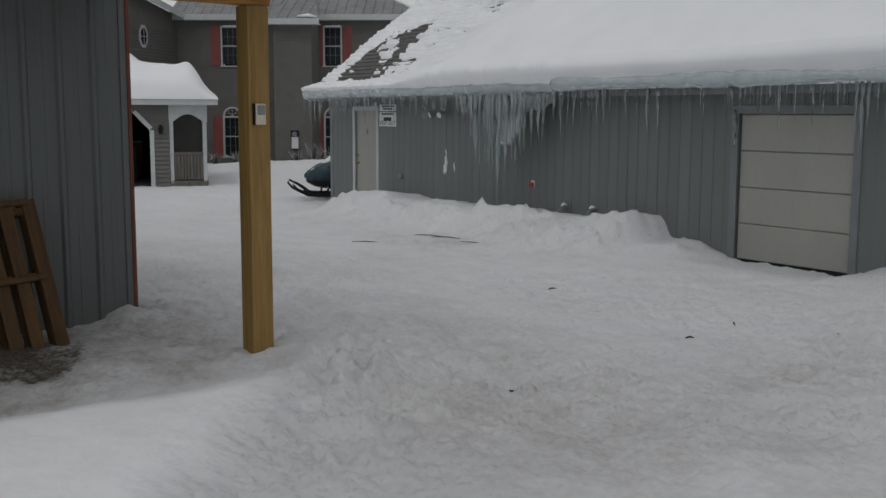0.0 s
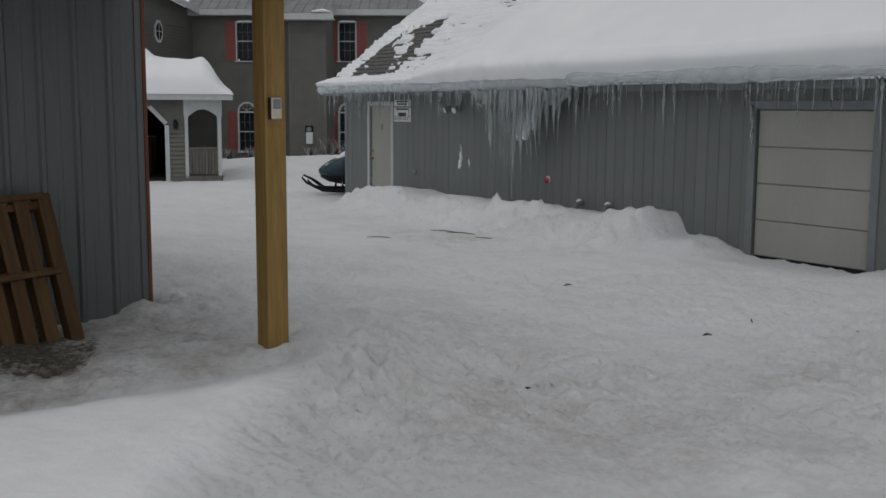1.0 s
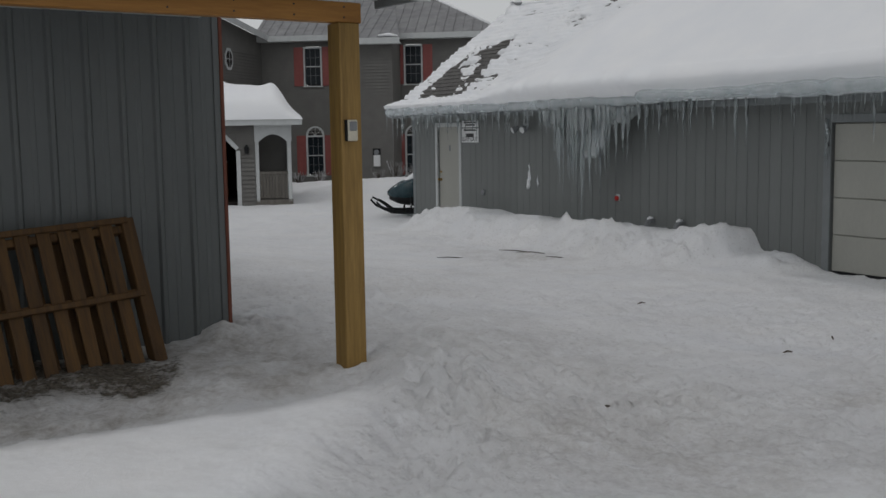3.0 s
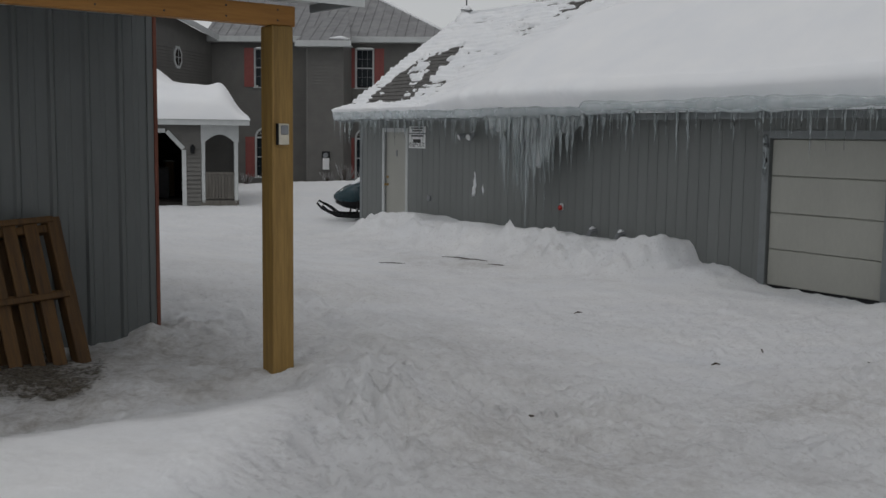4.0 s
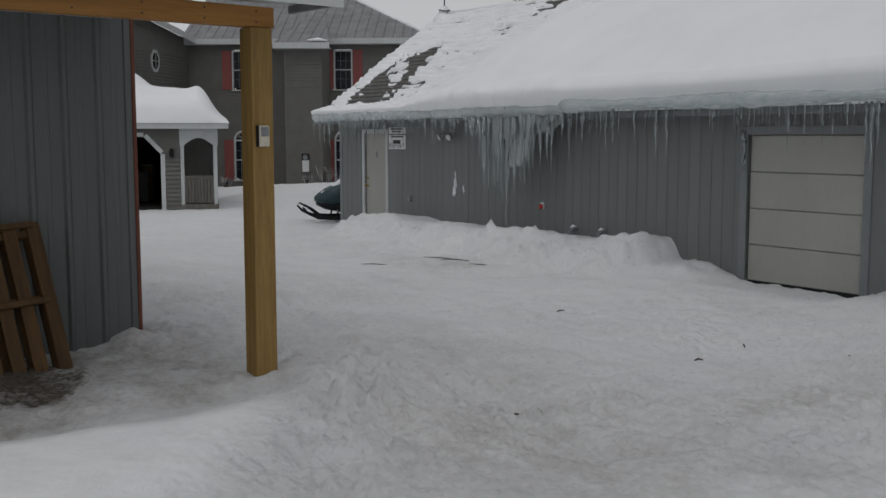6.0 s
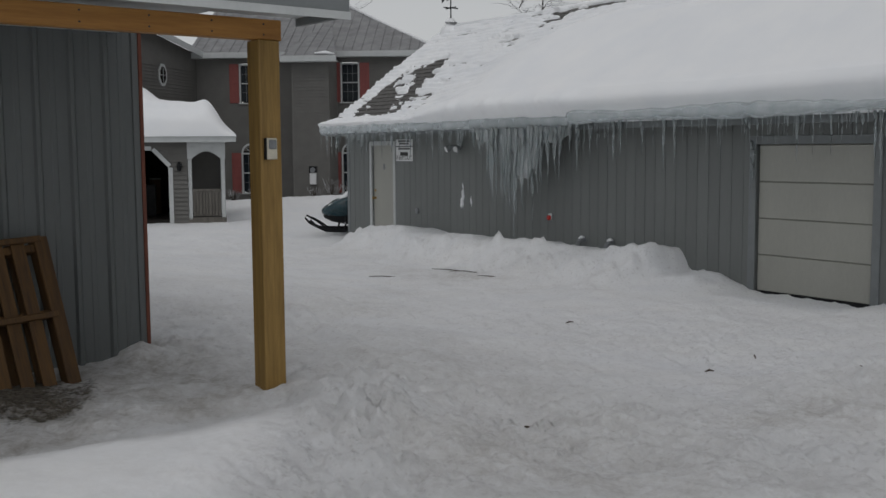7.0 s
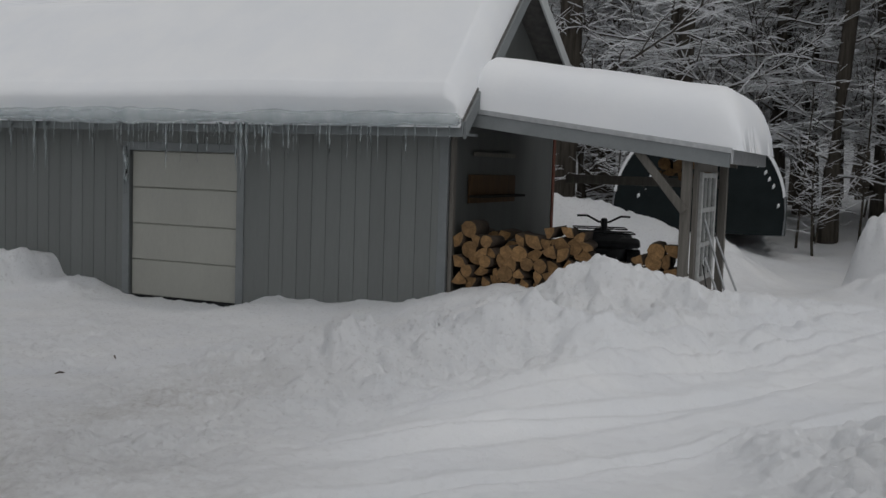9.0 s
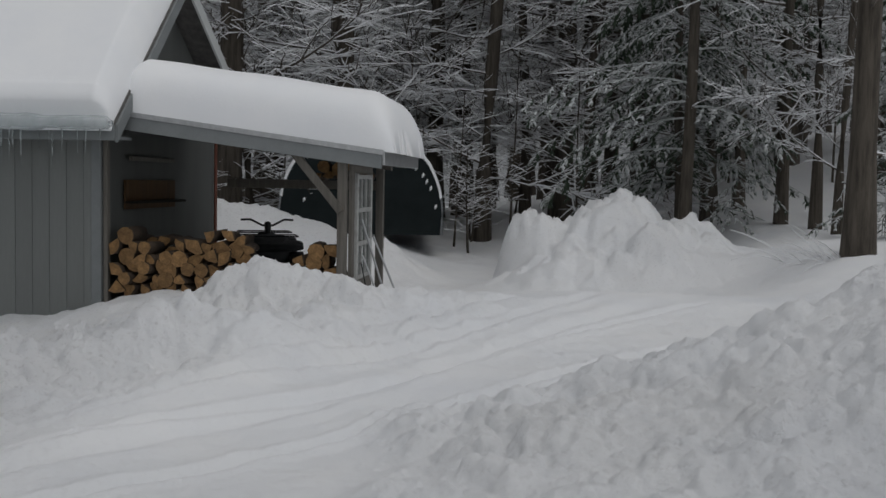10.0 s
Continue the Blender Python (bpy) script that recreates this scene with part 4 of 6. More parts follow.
part("roof", sloped(LS0, LS1, LU0, LU1, -0.02, 0.02), GREYWOOD, lean)
part("roof_edge", sloped(LS0 + 0.02, LS1 + 0.02, LU0 - 0.05, LU0 - 0.01, -0.02, 0.035), STEEL, lean, "pale metal drip edge")
part("fascia", sloped(LS0 + 0.05, LS1, LU0 - 0.035, LU0 - 0.002, -0.17, -0.022), TRIM_GREY, lean)
part("fascia", boxed(LS1 + 0.002, LS1 + 0.03, LU0, LU1, lean_z(LS1) - 0.13, lean_z(LS1) + 0.02, bevel=0.004), STEEL, lean)
part("beam", sloped(LS0 + 0.02, LS1 - 0.3, LU1 - 0.25, LU1 - 0.12, -0.2, -0.03), GREYWOOD, lean)
for u in (0.6, 1.2, 1.8):
    part("rafter", sloped(LS0 + 0.02, LS1 - 0.02, u, u + 0.05, -0.14, -0.022), GREYWOOD, lean)
for s, u in ((7.40, 0.0), (7.40, 2.45)):
    part("post", boxed(s - 0.05, s + 0.05, u, u + 0.1, 0.0, lean_z(s) - 0.02, bevel=0.006), GREYWOOD, lean)
bm = bmesh.new()
box(bm, -0.045, 0.045, -0.02, 0.02, -0.42, 0.42, 0.004, Matrix.Translation((7.13, -0.01, 1.82)) @ Matrix.Rotation(radians(-40), 4, "Y"))
part("brace", bm, GREYWOOD, lean)
part("girt", boxed(5.3, 7.35, LU1 - 0.2, LU1 - 0.14, 1.72, 1.84, bevel=0.005), GREYWOOD, lean)
part("corner_stud", boxed(LS0 + 0.01, LS0 + 0.06, 0.02, 0.1, 0.0, 2.4, bevel=0.004), GREYWOOD, lean)
# closed end with an old sash window
endw = part("end_wall", boxed(7.46, 7.50, 0.10, 0.24, 0.2, 2.1), GREYWOOD, lean)
part("end_board", boxed(7.46, 7.50, 0.24, 1.22, 0.2, 0.72), GREYWOOD, endw)
part("end_board", boxed(7.46, 7.50, 1.22, 1.36, 0.2, 2.08), GREYWOOD, endw)
part("end_board", boxed(7.46, 7.50, 0.24, 1.22, 1.92, 2.1), GREYWOOD, endw)
sash = part("window", boxed(7.47, 7.53, 0.26, 0.34, 0.72, 1.92, bevel=0.004), OLDPAINT, lean, "old flaking white multi-pane sash window")
part("stile", boxed(7.47, 7.53, 1.12, 1.20, 0.72, 1.92, bevel=0.004), OLDPAINT, sash)
for z in (0.72, 1.10, 1.48, 1.86):
    part("rail", boxed(7.475, 7.525, 0.34, 1.12, z, z + 0.05, bevel=0.003), OLDPAINT, sash)
for u in (0.60, 0.86):
    part("muntin", boxed(7.48, 7.52, u - 0.015, u + 0.015, 0.77, 1.86), OLDPAINT, sash)
pn = part("pane", boxed(7.497, 7.503, 0.34, 1.12, 0.77, 1.86), PANE, sash)
# snow bolster on its roof
def bolster(name, s0, s1, u0, u1, zf, th, seed, m, label):
    n1, n2 = 90, 40
    a = np.linspace(0, 1, n1)
    ang = np.linspace(0, math.pi, n2)
    rows = []
    for t in a:
        s = s0 + (s1 - s0) * t
        prof = min(1.0, math.sqrt(max(0, min(t, 1 - t) * 2 * 6))) if t < 0.5 else math.sqrt(max(0.0, 1 - max(0, (t - 0.90) / 0.10) ** 2))
        c = np.cos(ang)
        x = np.sign(c) * np.abs(c) ** 0.45
        zz = np.abs(np.sin(ang)) ** 0.55
        mid, half = (u0 + u1) / 2, (u1 - u0) / 2
        lump = 0.05 * fbm(s * 0.9 + seed + 0 * ang, x * 1.3, 3)
        rows.append(np.stack([s + 0 * ang, mid - half * x * (0.9 + 0.1 * prof), zf(s) + 0.02 + th * prof * zz * (1 + lump)], -1))
    P = np.stack(rows, 0)
    ends = [np.repeat(P[i].mean(0)[None, None], n2, 1) for i in (0, -1)]
    me = grid_mesh(name, np.concatenate([ends[0], P, ends[1]], 0), SNOW)
    ob = part(name, me, None)
    ob.matrix_world = m
    return tagged(ob, label, "snow")


bolster("shelter_snow", LS0 + 0.12, LS1 + 0.13, LU0 - 0.015, LU1 + 0.1, lean_z, 0.68, 2.0, BARN, "thick rounded bolster of snow on the shelter roof")

# firewood
def log_mesh(seed, split):
    rg2 = random.Random(seed)
    n = 9
    r0 = rg2.uniform(0.066, 0.105)
    L = rg2.uniform(0.36, 0.42)
    if split:
        # a wedge: two flat faces meeting at the heart, bark on the rest
        ang = rg2.uniform(1.3, 2.3)
        big = r0 * rg2.uniform(1.45, 1.75)
        out = [(0.0, 0.0)] + [(big * rg2.uniform(0.94, 1.05) * math.cos(ang * i / 6), big * rg2.uniform(0.94, 1.05) * math.sin(ang * i / 6)) for i in range(7)]
        mx, mz = sum(p[0] for p in out) / 8, sum(p[1] for p in out) / 8
        out = [(x - mx, z - mz) for x, z in out]
    else:
        out = [(r0 * rg2.uniform(0.88, 1.08) * math.cos(2 * math.pi * i / n), r0 * rg2.uniform(0.88, 1.08) * math.sin(2 * math.pi * i / n)) for i in range(n)]
    n = len(out)
    bm = bmesh.new()
    f0 = [bm.verts.new((x, 0, z)) for x, z in out]
    f1 = [bm.verts.new((x, L, z)) for x, z in out]
    bm.faces.new(f0).material_index = 1
    bm.faces.new(f1[::-1]).material_index = 1
    for i in range(n):
        f = bm.faces.new((f0[i], f1[i], f1[(i + 1) % n], f0[(i + 1) % n]))
        f.smooth = True
    bmesh.ops.recalc_face_normals(bm, faces=bm.faces[:])
    me = bpy.data.meshes.new("log")
    bm.to_mesh(me)
    bm.free()
    me.materials.append(LOGBARK), me.materials.append(LOGEND)
    return me


LOGS = [log_mesh(i, i % 3 != 0) for i in range(14)]
rg = random.Random(9)


def stack(name, s0, s1, u, z0, top, label):
    t = thing(name, BARN, label, "firewood")
    z = z0
    row = 0
    while True:
        s = s0 + (0.1 if row % 2 else 0.0)
        any_ = False
        while s < s1:
            if z < top(s):
                o = new("log", rg.choice(LOGS))
                o.parent = t
                o.location = (s + rg.uniform(-0.02, 0.02), u + rg.uniform(-0.05, 0.05), z + rg.uniform(-0.015, 0.015))
                o.rotation_euler = (rg.uniform(-0.06, 0.06), rg.uniform(0, 6.28), rg.uniform(-0.12, 0.12))
                any_ = True
            s += rg.uniform(0.145, 0.185)
        z += 0.125
        row += 1
        if not any_ or row > 14:
            break
    return t


stack("firewood_stack", 4.82, 6.35, 0.05, 0.30, lambda s: 1.24 - 0.10 * (s - 4.8) - 0.14 * math.sin((s - 4.8) * 3.2), "stack of split firewood with pale cut ends beside the barn")
stack("firewood_stack", 4.85, 6.2, 0.50, 0.30, lambda s: 1.10 - 0.12 * (s - 4.8), "stack of split firewood behind the first row")
stack("firewood_stack", 6.45, 7.32, 0.10, 0.30, lambda s: 0.72 + 0.55 * (s - 6.45), "short stack of split firewood beside the shelter post")
stack("firewood_stack", 6.6, 7.3, 2.25, 1.88, lambda s: 2.05 if s > 6.2 else 1.9, "firewood tucked on the shelter's back girt")
# boards hung on the barn end inside the shelter
hb = thing("wall_shelf", BARN @ pose(S1 + 0.02, 0.6, 1.55), "dark wooden shelf rack hung on the barn end wall", "shelf")
part("back", boxed(0, 0.03, 0, 1.6, -0.1, 0.25, bevel=0.004), PALLET, hb)
part("shelf_board", boxed(0, 0.18, 0, 1.6, -0.03, 0.0, bevel=0.004), DARK, hb)
part("rail", boxed(0.02, 0.06, 0.1, 1.5, 0.48, 0.53, bevel=0.004), GREYWOOD, hb)
# tools leaning at the shelter's end
for i, (s, u, ds) in enumerate(((7.72, 0.55, 0.16), (7.80, 0.85, 0.22), (7.78, 0.3, -0.1))):
    tl = thing("leaning_pole", BARN @ pose(s, u, 0.35), "thin grey pole leaning on the shelter end", "pole", "poles by the shelter")
    part("shaft", tube(bmesh.new(), [(0.1 + ds * 0.3, 0, 0), (-0.2, 0.02, 1.05 - 0.2 * i)], 0.013, 6), STEEL, tl)
bk = thing("rusty_bucket", BARN @ pose(7.62, 0.35, 0.52), "small rust-red can hung on the shelter end", "bucket")
part("body", tube(bmesh.new(), [(0, 0, -0.12), (0, 0, 0.12)], [0.07, 0.09], 12), RUST, bk)
part("rope", tube(bmesh.new(), [(0, 0, 0.12), (-0.06, 0, 0.4)], 0.006, 5), BLACK, bk)


# ---- porch and metal-clad outbuilding ----
porch = thing("porch", PORCH @ Matrix.Translation((-0.053, 0.046, 0)), "porch roof on a treated pine post and beam", "porch")
PG = 0.44
part("post", boxed(-0.07, 0.07, -0.07, 0.07, PG - 0.05, 2.578, bevel=0.006), POST, porch, "square yellow treated pine post")
part("beam", boxed(-6.0, 0.10, -0.045, 0.045, 2.58, 2.70, bevel=0.005), BEAM, porch, "orange-brown treated pine beam")
for p in (-0.02, -0.35, -0.72, -1.1):
    for dz in (0.03, 0.09):
        part("screw", tube(bmesh.new(), [(p, -0.045, 2.58 + dz), (p, -0.049, 2.58 + dz)], 0.006, 6), INK, porch)
part("soffit", boxed(-6.0, -0.30, -0.44, 1.48, 2.735, 2.755), WHITE, porch, "pale ribbed soffit")
part("soffit", boxed(-0.30, 0.28, -0.44, 0.08, 2.735, 2.755), WHITE, porch)
part("fascia", boxed(-6.0, 0.30, -0.47, -0.442, 2.685, 2.93, bevel=0.004), TRIM_GREY, porch)
part("fascia", boxed(0.282, 0.31, -0.442, 0.10, 2.69, 2.95, bevel=0.004), TRIM_GREY, porch)
part("drip_edge", boxed(-6.0, 0.305, -0.476, -0.4725, 2.675, 2.72, bevel=0.001), WHITE, porch)
part("roof", boxed(-6.0, -0.30, -0.50, 3.0, 2.955, 2.99), METALROOF, porch)
part("roof", boxed(-0.30, 0.34, -0.50, 0.12, 2.955, 2.99), METALROOF, porch)

ctl = thing("door_opener_keypad", PORCH @ pose(-0.062, -0.026, 1.945), "ivory keypad box screwed to the porch post", "keypad")
part("body", boxed(-0.034, 0.034, -0.03, 0, -0.06, 0.065, bevel=0.006), BOXWHITE, ctl)
part("cover", boxed(-0.025, 0.025, -0.036, -0.028, 0.0, 0.055, bevel=0.005), BOXGREY, ctl, "grey flip cover")
part("back_plate", boxed(-0.042, -0.034, -0.025, 0, -0.06, 0.065, bevel=0.002), BLACK, ctl)

WQ = 1.49
clad = thing("outbuilding", PORCH, "outbuilding clad in grey ribbed steel", "building")
cw = part("wall", boxed(-7.0, -0.22, WQ + 0.02, WQ + 0.14, 0.2, 3.2), METAL_WALL, clad)
part("side_wall", boxed(-0.34, -0.22, WQ + 0.14, WQ + 7.0, 0.0, 3.2), METAL_WALL, clad)
bm = bmesh.new()
n = 4
o = []
for i in range(n):
    x = i * 0.23
    o += [(x, 0.0), (x + 0.016, -0.02), (x + 0.040, -0.02), (x + 0.056, 0.0), (x + 0.115, 0.0), (x + 0.122, -0.004), (x + 0.150, -0.004), (x + 0.157, 0.0)]
o.append((n * 0.23, 0.0))
lo = [bm.verts.new((x, y, 0.40)) for x, y in o]
hi = [bm.verts.new((x, y, 3.1)) for x, y in o]
for i in range(len(o) - 1):
    bm.faces.new((lo[i], lo[i + 1], hi[i + 1], hi[i]))
ed = bm.edges[:]
back = [bm.verts.new((x, 0.015, z)) for x, z in ((0, 0.4), (n * 0.23, 0.4), (n * 0.23, 3.1), (0, 3.1))]
bm.faces.new(back)
sheet = bpy.data.meshes.new("steel_sheet")
bm.to_mesh(sheet)
bm.free()
sheet.materials.append(METAL_WALL)
for i in range(7):
    o_ = new("steel_sheet", sheet)
    o_.parent = cw
    o_.location = (-0.245 - 0.92 * (i + 1), WQ, 0)
part("corner_trim", boxed(-0.262, -0.215, WQ - 0.012, WQ + 0.02, 0.40, 3.1, bevel=0.004), METAL_WALL, clad)
part("corner_trim", boxed(-0.2145, -0.188, WQ - 0.016, WQ + 0.10, 0.38, 3.1, bevel=0.003), RUST, clad, "rust-red edge of the corner")
part("roof", boxed(-7.2, 0.0, WQ - 0.2, WQ + 7.2, 3.2, 3.3), METALROOF, clad)

# pallet leaning on the cladding
pal = thing("wooden_pallet", PORCH @ Matrix.Translation((-0.86, WQ - 0.50, 0.44)) @ pose(0, 0, 0, 0, 0, 4) @ Matrix.Rotation(radians(-20), 4, "X") @ Matrix.Rotation(radians(-3), 4, "Y"), "weathered wooden pallet leaning on the steel cladding", "pallet")
PW, PH = 1.15, 1.02
for i in range(8):
    x = -0.15 - i * 0.135
    part("slat", boxed(x - 0.085, x, -0.018, 0.0, 0.02 + 0.004 * (i % 3), PH - 0.01 * (i % 2), bevel=0.003), PALLET, pal)
for z in (0.02, 0.50, PH - 0.09):
    part("rail", boxed(-PW, -0.02, 0.001, 0.085, z, z + 0.05, bevel=0.004), PALLET, pal)
for z in (0.49, PH - 0.035):
    part("front_batten", boxed(-PW, -0.05, -0.05, -0.0185, z, z + 0.038, bevel=0.004), PALLET, pal)
part("end_stringer", boxed(-0.085, 0.0, -0.03, 0.085, 0.0, PH, bevel=0.006), PALLET, pal)
for i in range(6):
    x = -0.13 - i * 0.17
    part("far_slat", boxed(x - 0.10, x, 0.086, 0.102, 0.02, PH - 0.01, bevel=0.003), PALLET, pal)
part("snow_line", tube(bmesh.new(), [(-PW, -0.06, -0.01), (-0.6, -0.05, 0.02), (-0.1, -0.05, 0.012)], [0.02, 0.03, 0.018], 8), SNOW, pal, "snow caught on the lowest rail", True)

# ---- house across the yard ----
HOUSE_M = pose(-10.3, 40.6, 0, 0, 0, -2.0)
house = thing("house", HOUSE_M, "two-storey taupe house with metal roof and red shutters", "house")


def lap_wall(x0, x1, z0, z1, y, parent, name="wall", holes=()):
    """Lapped siding: each course leans out a little at its foot."""
    bm = bmesh.new()
    z = z0
    while z < z1 - 0.01:
        zt = min(z + 0.115, z1)
        spans = [(x0, x1)]
        for hx0, hx1, hz0, hz1 in holes:
            if zt > hz0 and z < hz1:
                nxt = []
                for a, b in spans:
                    if hx1 <= a or hx0 >= b:
                        nxt.append((a, b))
                    else:
                        if hx0 > a:
                            nxt.append((a, hx0))
                        if hx1 < b:
                            nxt.append((hx1, b))
                spans = nxt
        for a, b in spans:
            v = [bm.verts.new(p) for p in ((a, y - 0.034, z), (b, y - 0.034, z), (b, y - 0.002, zt), (a, y - 0.002, zt), (a, y + 0.10, z), (b, y + 0.10, z), (b, y + 0.10, zt), (a, y + 0.10, zt))]
            for q in ((0, 1, 2, 3), (5, 4, 7, 6), (4, 5, 1, 0), (3, 2, 6, 7), (1, 5, 6, 2), (4, 0, 3, 7)):
                bm.faces.new([v[i] for i in q])
        z = zt
    bmesh.ops.remove_doubles(bm, verts=bm.verts[:], dist=0.0002)
    return part(name, bm, HOUSE, parent)


def house_window(x0, x1, z0, z1, y, arch=False, left=True, right=True, sw=0.36):
    """A double-hung window in white trim with muntins, a near-black slab for the unlit room behind, and shutters beside
    it.
    """
    fr = part("window", boxed(x0 - 0.06, x0, y - 0.06, y + 0.06, z0 - 0.06, z1 + 0.06, bevel=0.004), WHITE, house, "white double-hung window")
    part("jamb", boxed(x1, x1 + 0.06, y - 0.05, y + 0.06, z0 - 0.06, z1 + 0.06, bevel=0.004), WHITE, fr)
    part("sill", boxed(x0 - 0.09, x1 + 0.09, y - 0.08, y + 0.06, z0 - 0.10, z0 - 0.06, bevel=0.004), WHITE, fr)
    part("head", boxed(x0, x1, y - 0.05, y + 0.06, z1, z1 + 0.06, bevel=0.004), WHITE, fr)
    zm = (z0 + z1) / 2
    part("meeting_rail", boxed(x0, x1, y - 0.02, y + 0.02, zm - 0.02, zm + 0.02), WHITE, fr)
    for i in (1, 2):
        xx = x0 + (x1 - x0) * i / 3
        part("muntin", boxed(xx - 0.005, xx + 0.005, y - 0.012, y + 0.012, z0, z1), BOXGREY, fr)
    for zz in ((z0 + zm) / 2, (z1 + zm) / 2):
        part("muntin", boxed(x0, x1, y - 0.012, y + 0.012, zz - 0.005, zz + 0.005), BOXGREY, fr)
    part("pane", boxed(x0, x1, y + 0.025, y + 0.031, z0, z1), DIMGLASS, fr)
    part("room", boxed(x0 - 0.05, x1 + 0.05, y + 0.5, y + 0.55, z0 - 0.05, z1 + 0.05), DARK, fr)
    if arch:
        cx, rr = (x0 + x1) / 2, (x1 - x0) / 2 + 0.06
        zt = z1 + 0.06
        pts = [(cx + rr * math.cos(a), zt + rr * math.sin(a)) for a in np.linspace(0, math.pi, 13)]
        inn = [(cx + (rr - 0.07) * math.cos(a), zt + (rr - 0.07) * math.sin(a)) for a in np.linspace(math.pi, 0, 13)]
        part("arch", prism(bmesh.new(), pts + inn, y - 0.05, y + 0.02), WHITE, fr)
        part("fanlight", prism(bmesh.new(), [(cx + (rr - 0.07) * math.cos(a), zt + (rr - 0.07) * math.sin(a)) for a in np.linspace(0, math.pi, 13)], y - 0.02, y - 0.014), DARK, fr)
        for a in (45, 90, 135):
            part("muntin", tube(bmesh.new(), [(cx, y - 0.025, zt), (cx + (rr - 0.07) * math.cos(radians(a)), y - 0.025, zt + (rr - 0.07) * math.sin(radians(a)))], 0.01, 5), WHITE, fr)
    top = z1 + 0.06
    for on, a in ((left, x0 - 0.08 - sw), (right, x1 + 0.08)):
        if on:
            sh = part("shutter", boxed(a, a + sw, y - 0.055, y - 0.018, z0 - 0.06, top, bevel=0.004), RED, house, "faded red louvred shutter")
            for k in range(9):
                zz = z0 + (top - z0 - 0.1) * k / 8.5
                part("slat", boxed(a + 0.05, a + sw - 0.05, y - 0.066, y - 0.0555, zz, zz + 0.07), RED, sh)
    return fr


# facade behind, projecting bay before it
hf = [(1.64, 2.24, 3.80, 5.16), (5.55, 6.15, 3.80, 5.16), (1.66, 2.26, 0.35, 1.78), (5.55, 6.15, 0.35, 1.78)]
lap_wall(-0.2, 9.0, -0.5, 5.55, 0.0, house, holes=hf)
for i, (a, b, c, d) in enumerate(hf):
    house_window(a, b, c, d, 0.0, arch=i >= 2)
lap_wall(4.0, 5.35, -0.5, 5.3, -1.9, house, "bay_wall")
bm = bmesh.new()
box(bm, 4.0, 4.10, -1.80, 0.0, -0.5, 5.3)
part("bay_side", bm, HOUSE, house)
part("bay_side", boxed(5.25, 5.35, -1.80, 0.0, -0.5, 5.3), HOUSE, house)
part("corner_trim", boxed(3.985, 4.05, -1.93, -1.88, -0.5, 5.3, bevel=0.003), HOUSE, house)
# end walls, back
part("side_wall", boxed(8.9, 9.0, 0.1, 8, -0.5, 5.5), HOUSE, house)
# octagon-window wall coming forward on the other side, with a raked top
wing = Matrix.Translation((-0.1, 0.0, 0)) @ Matrix.Rotation(radians(-96), 4, "Z") @ Matrix.Diagonal((1, -1, 1, 1))
bm = bmesh.new()
o = [(-0.1, -0.5), (-0.1, 5.6), (6.0, 6.3), (6.0, -0.5)]
prism(bm, o, 0.0, 0.12)
bmesh.ops.transform(bm, matrix=wing, verts=bm.verts[:])
ww = part("wing_wall", bm, HOUSE, house)
bm = bmesh.new()
for k in range(48):
    z = -0.5 + k * 0.115
    v = [(-0.1, z), (6.0, z), (6.0, z + 0.07), (-0.1, z + 0.07)]
    prism(bm, v, -0.03, -0.001)
bmesh.ops.transform(bm, matrix=wing, verts=bm.verts[:])
tagged(part("lap_edges", bm, HOUSE, ww), kind="stuff")
oc = part("octagon_window", prism(bmesh.new(), [(3.1 + 0.36 * math.cos(a), 4.62 + 0.42 * math.sin(a)) for a in np.radians(np.arange(22.5, 360, 45))], -0.05, -0.001), WHITE, house, "white octagonal window")
oc.data.transform(wing)
ocg = part("pane", prism(bmesh.new(), [(3.1 + 0.25 * math.cos(a), 4.62 + 0.31 * math.sin(a)) for a in np.radians(np.arange(22.5, 360, 45))], -0.056, -0.0505), DARK, oc)
ocg.data.transform(wing)
for a, b in (((2.86, 4.62), (3.34, 4.62)), ((3.1, 4.32), (3.1, 4.92))):
    mt_ = part("muntin", tube(bmesh.new(), [(a[0], -0.06, a[1]), (b[0], -0.06, b[1])], 0.012, 5), WHITE, oc)
    mt_.data.transform(wing)
bm = bmesh.new()
va = [bm.verts.new(p) for p in ((0.0, -0.42, 5.64), (6.2, -0.42, 6.34), (6.2, 4.5, 8.6), (-3.0, 4.5, 7.9))]
vb = [bm.verts.new((v.co.x, v.co.y, v.co.z - 0.1)) for v in va]
bm.faces.new(va), bm.faces.new(vb[::-1])
for i in range(4):
    bm.faces.new((va[i], vb[i], vb[(i + 1) % 4], va[(i + 1) % 4]))
wr = part("wing_roof", bm, METALROOF, house)
wr.data.transform(wing)
rk = part("eave_board", prism(bmesh.new(), [(0.3, 5.45), (0.3, 5.67), (6.2, 6.34), (6.2, 6.12)], -0.46, -0.425), WHITE, house, "white eave board")
rk.data.transform(wing)


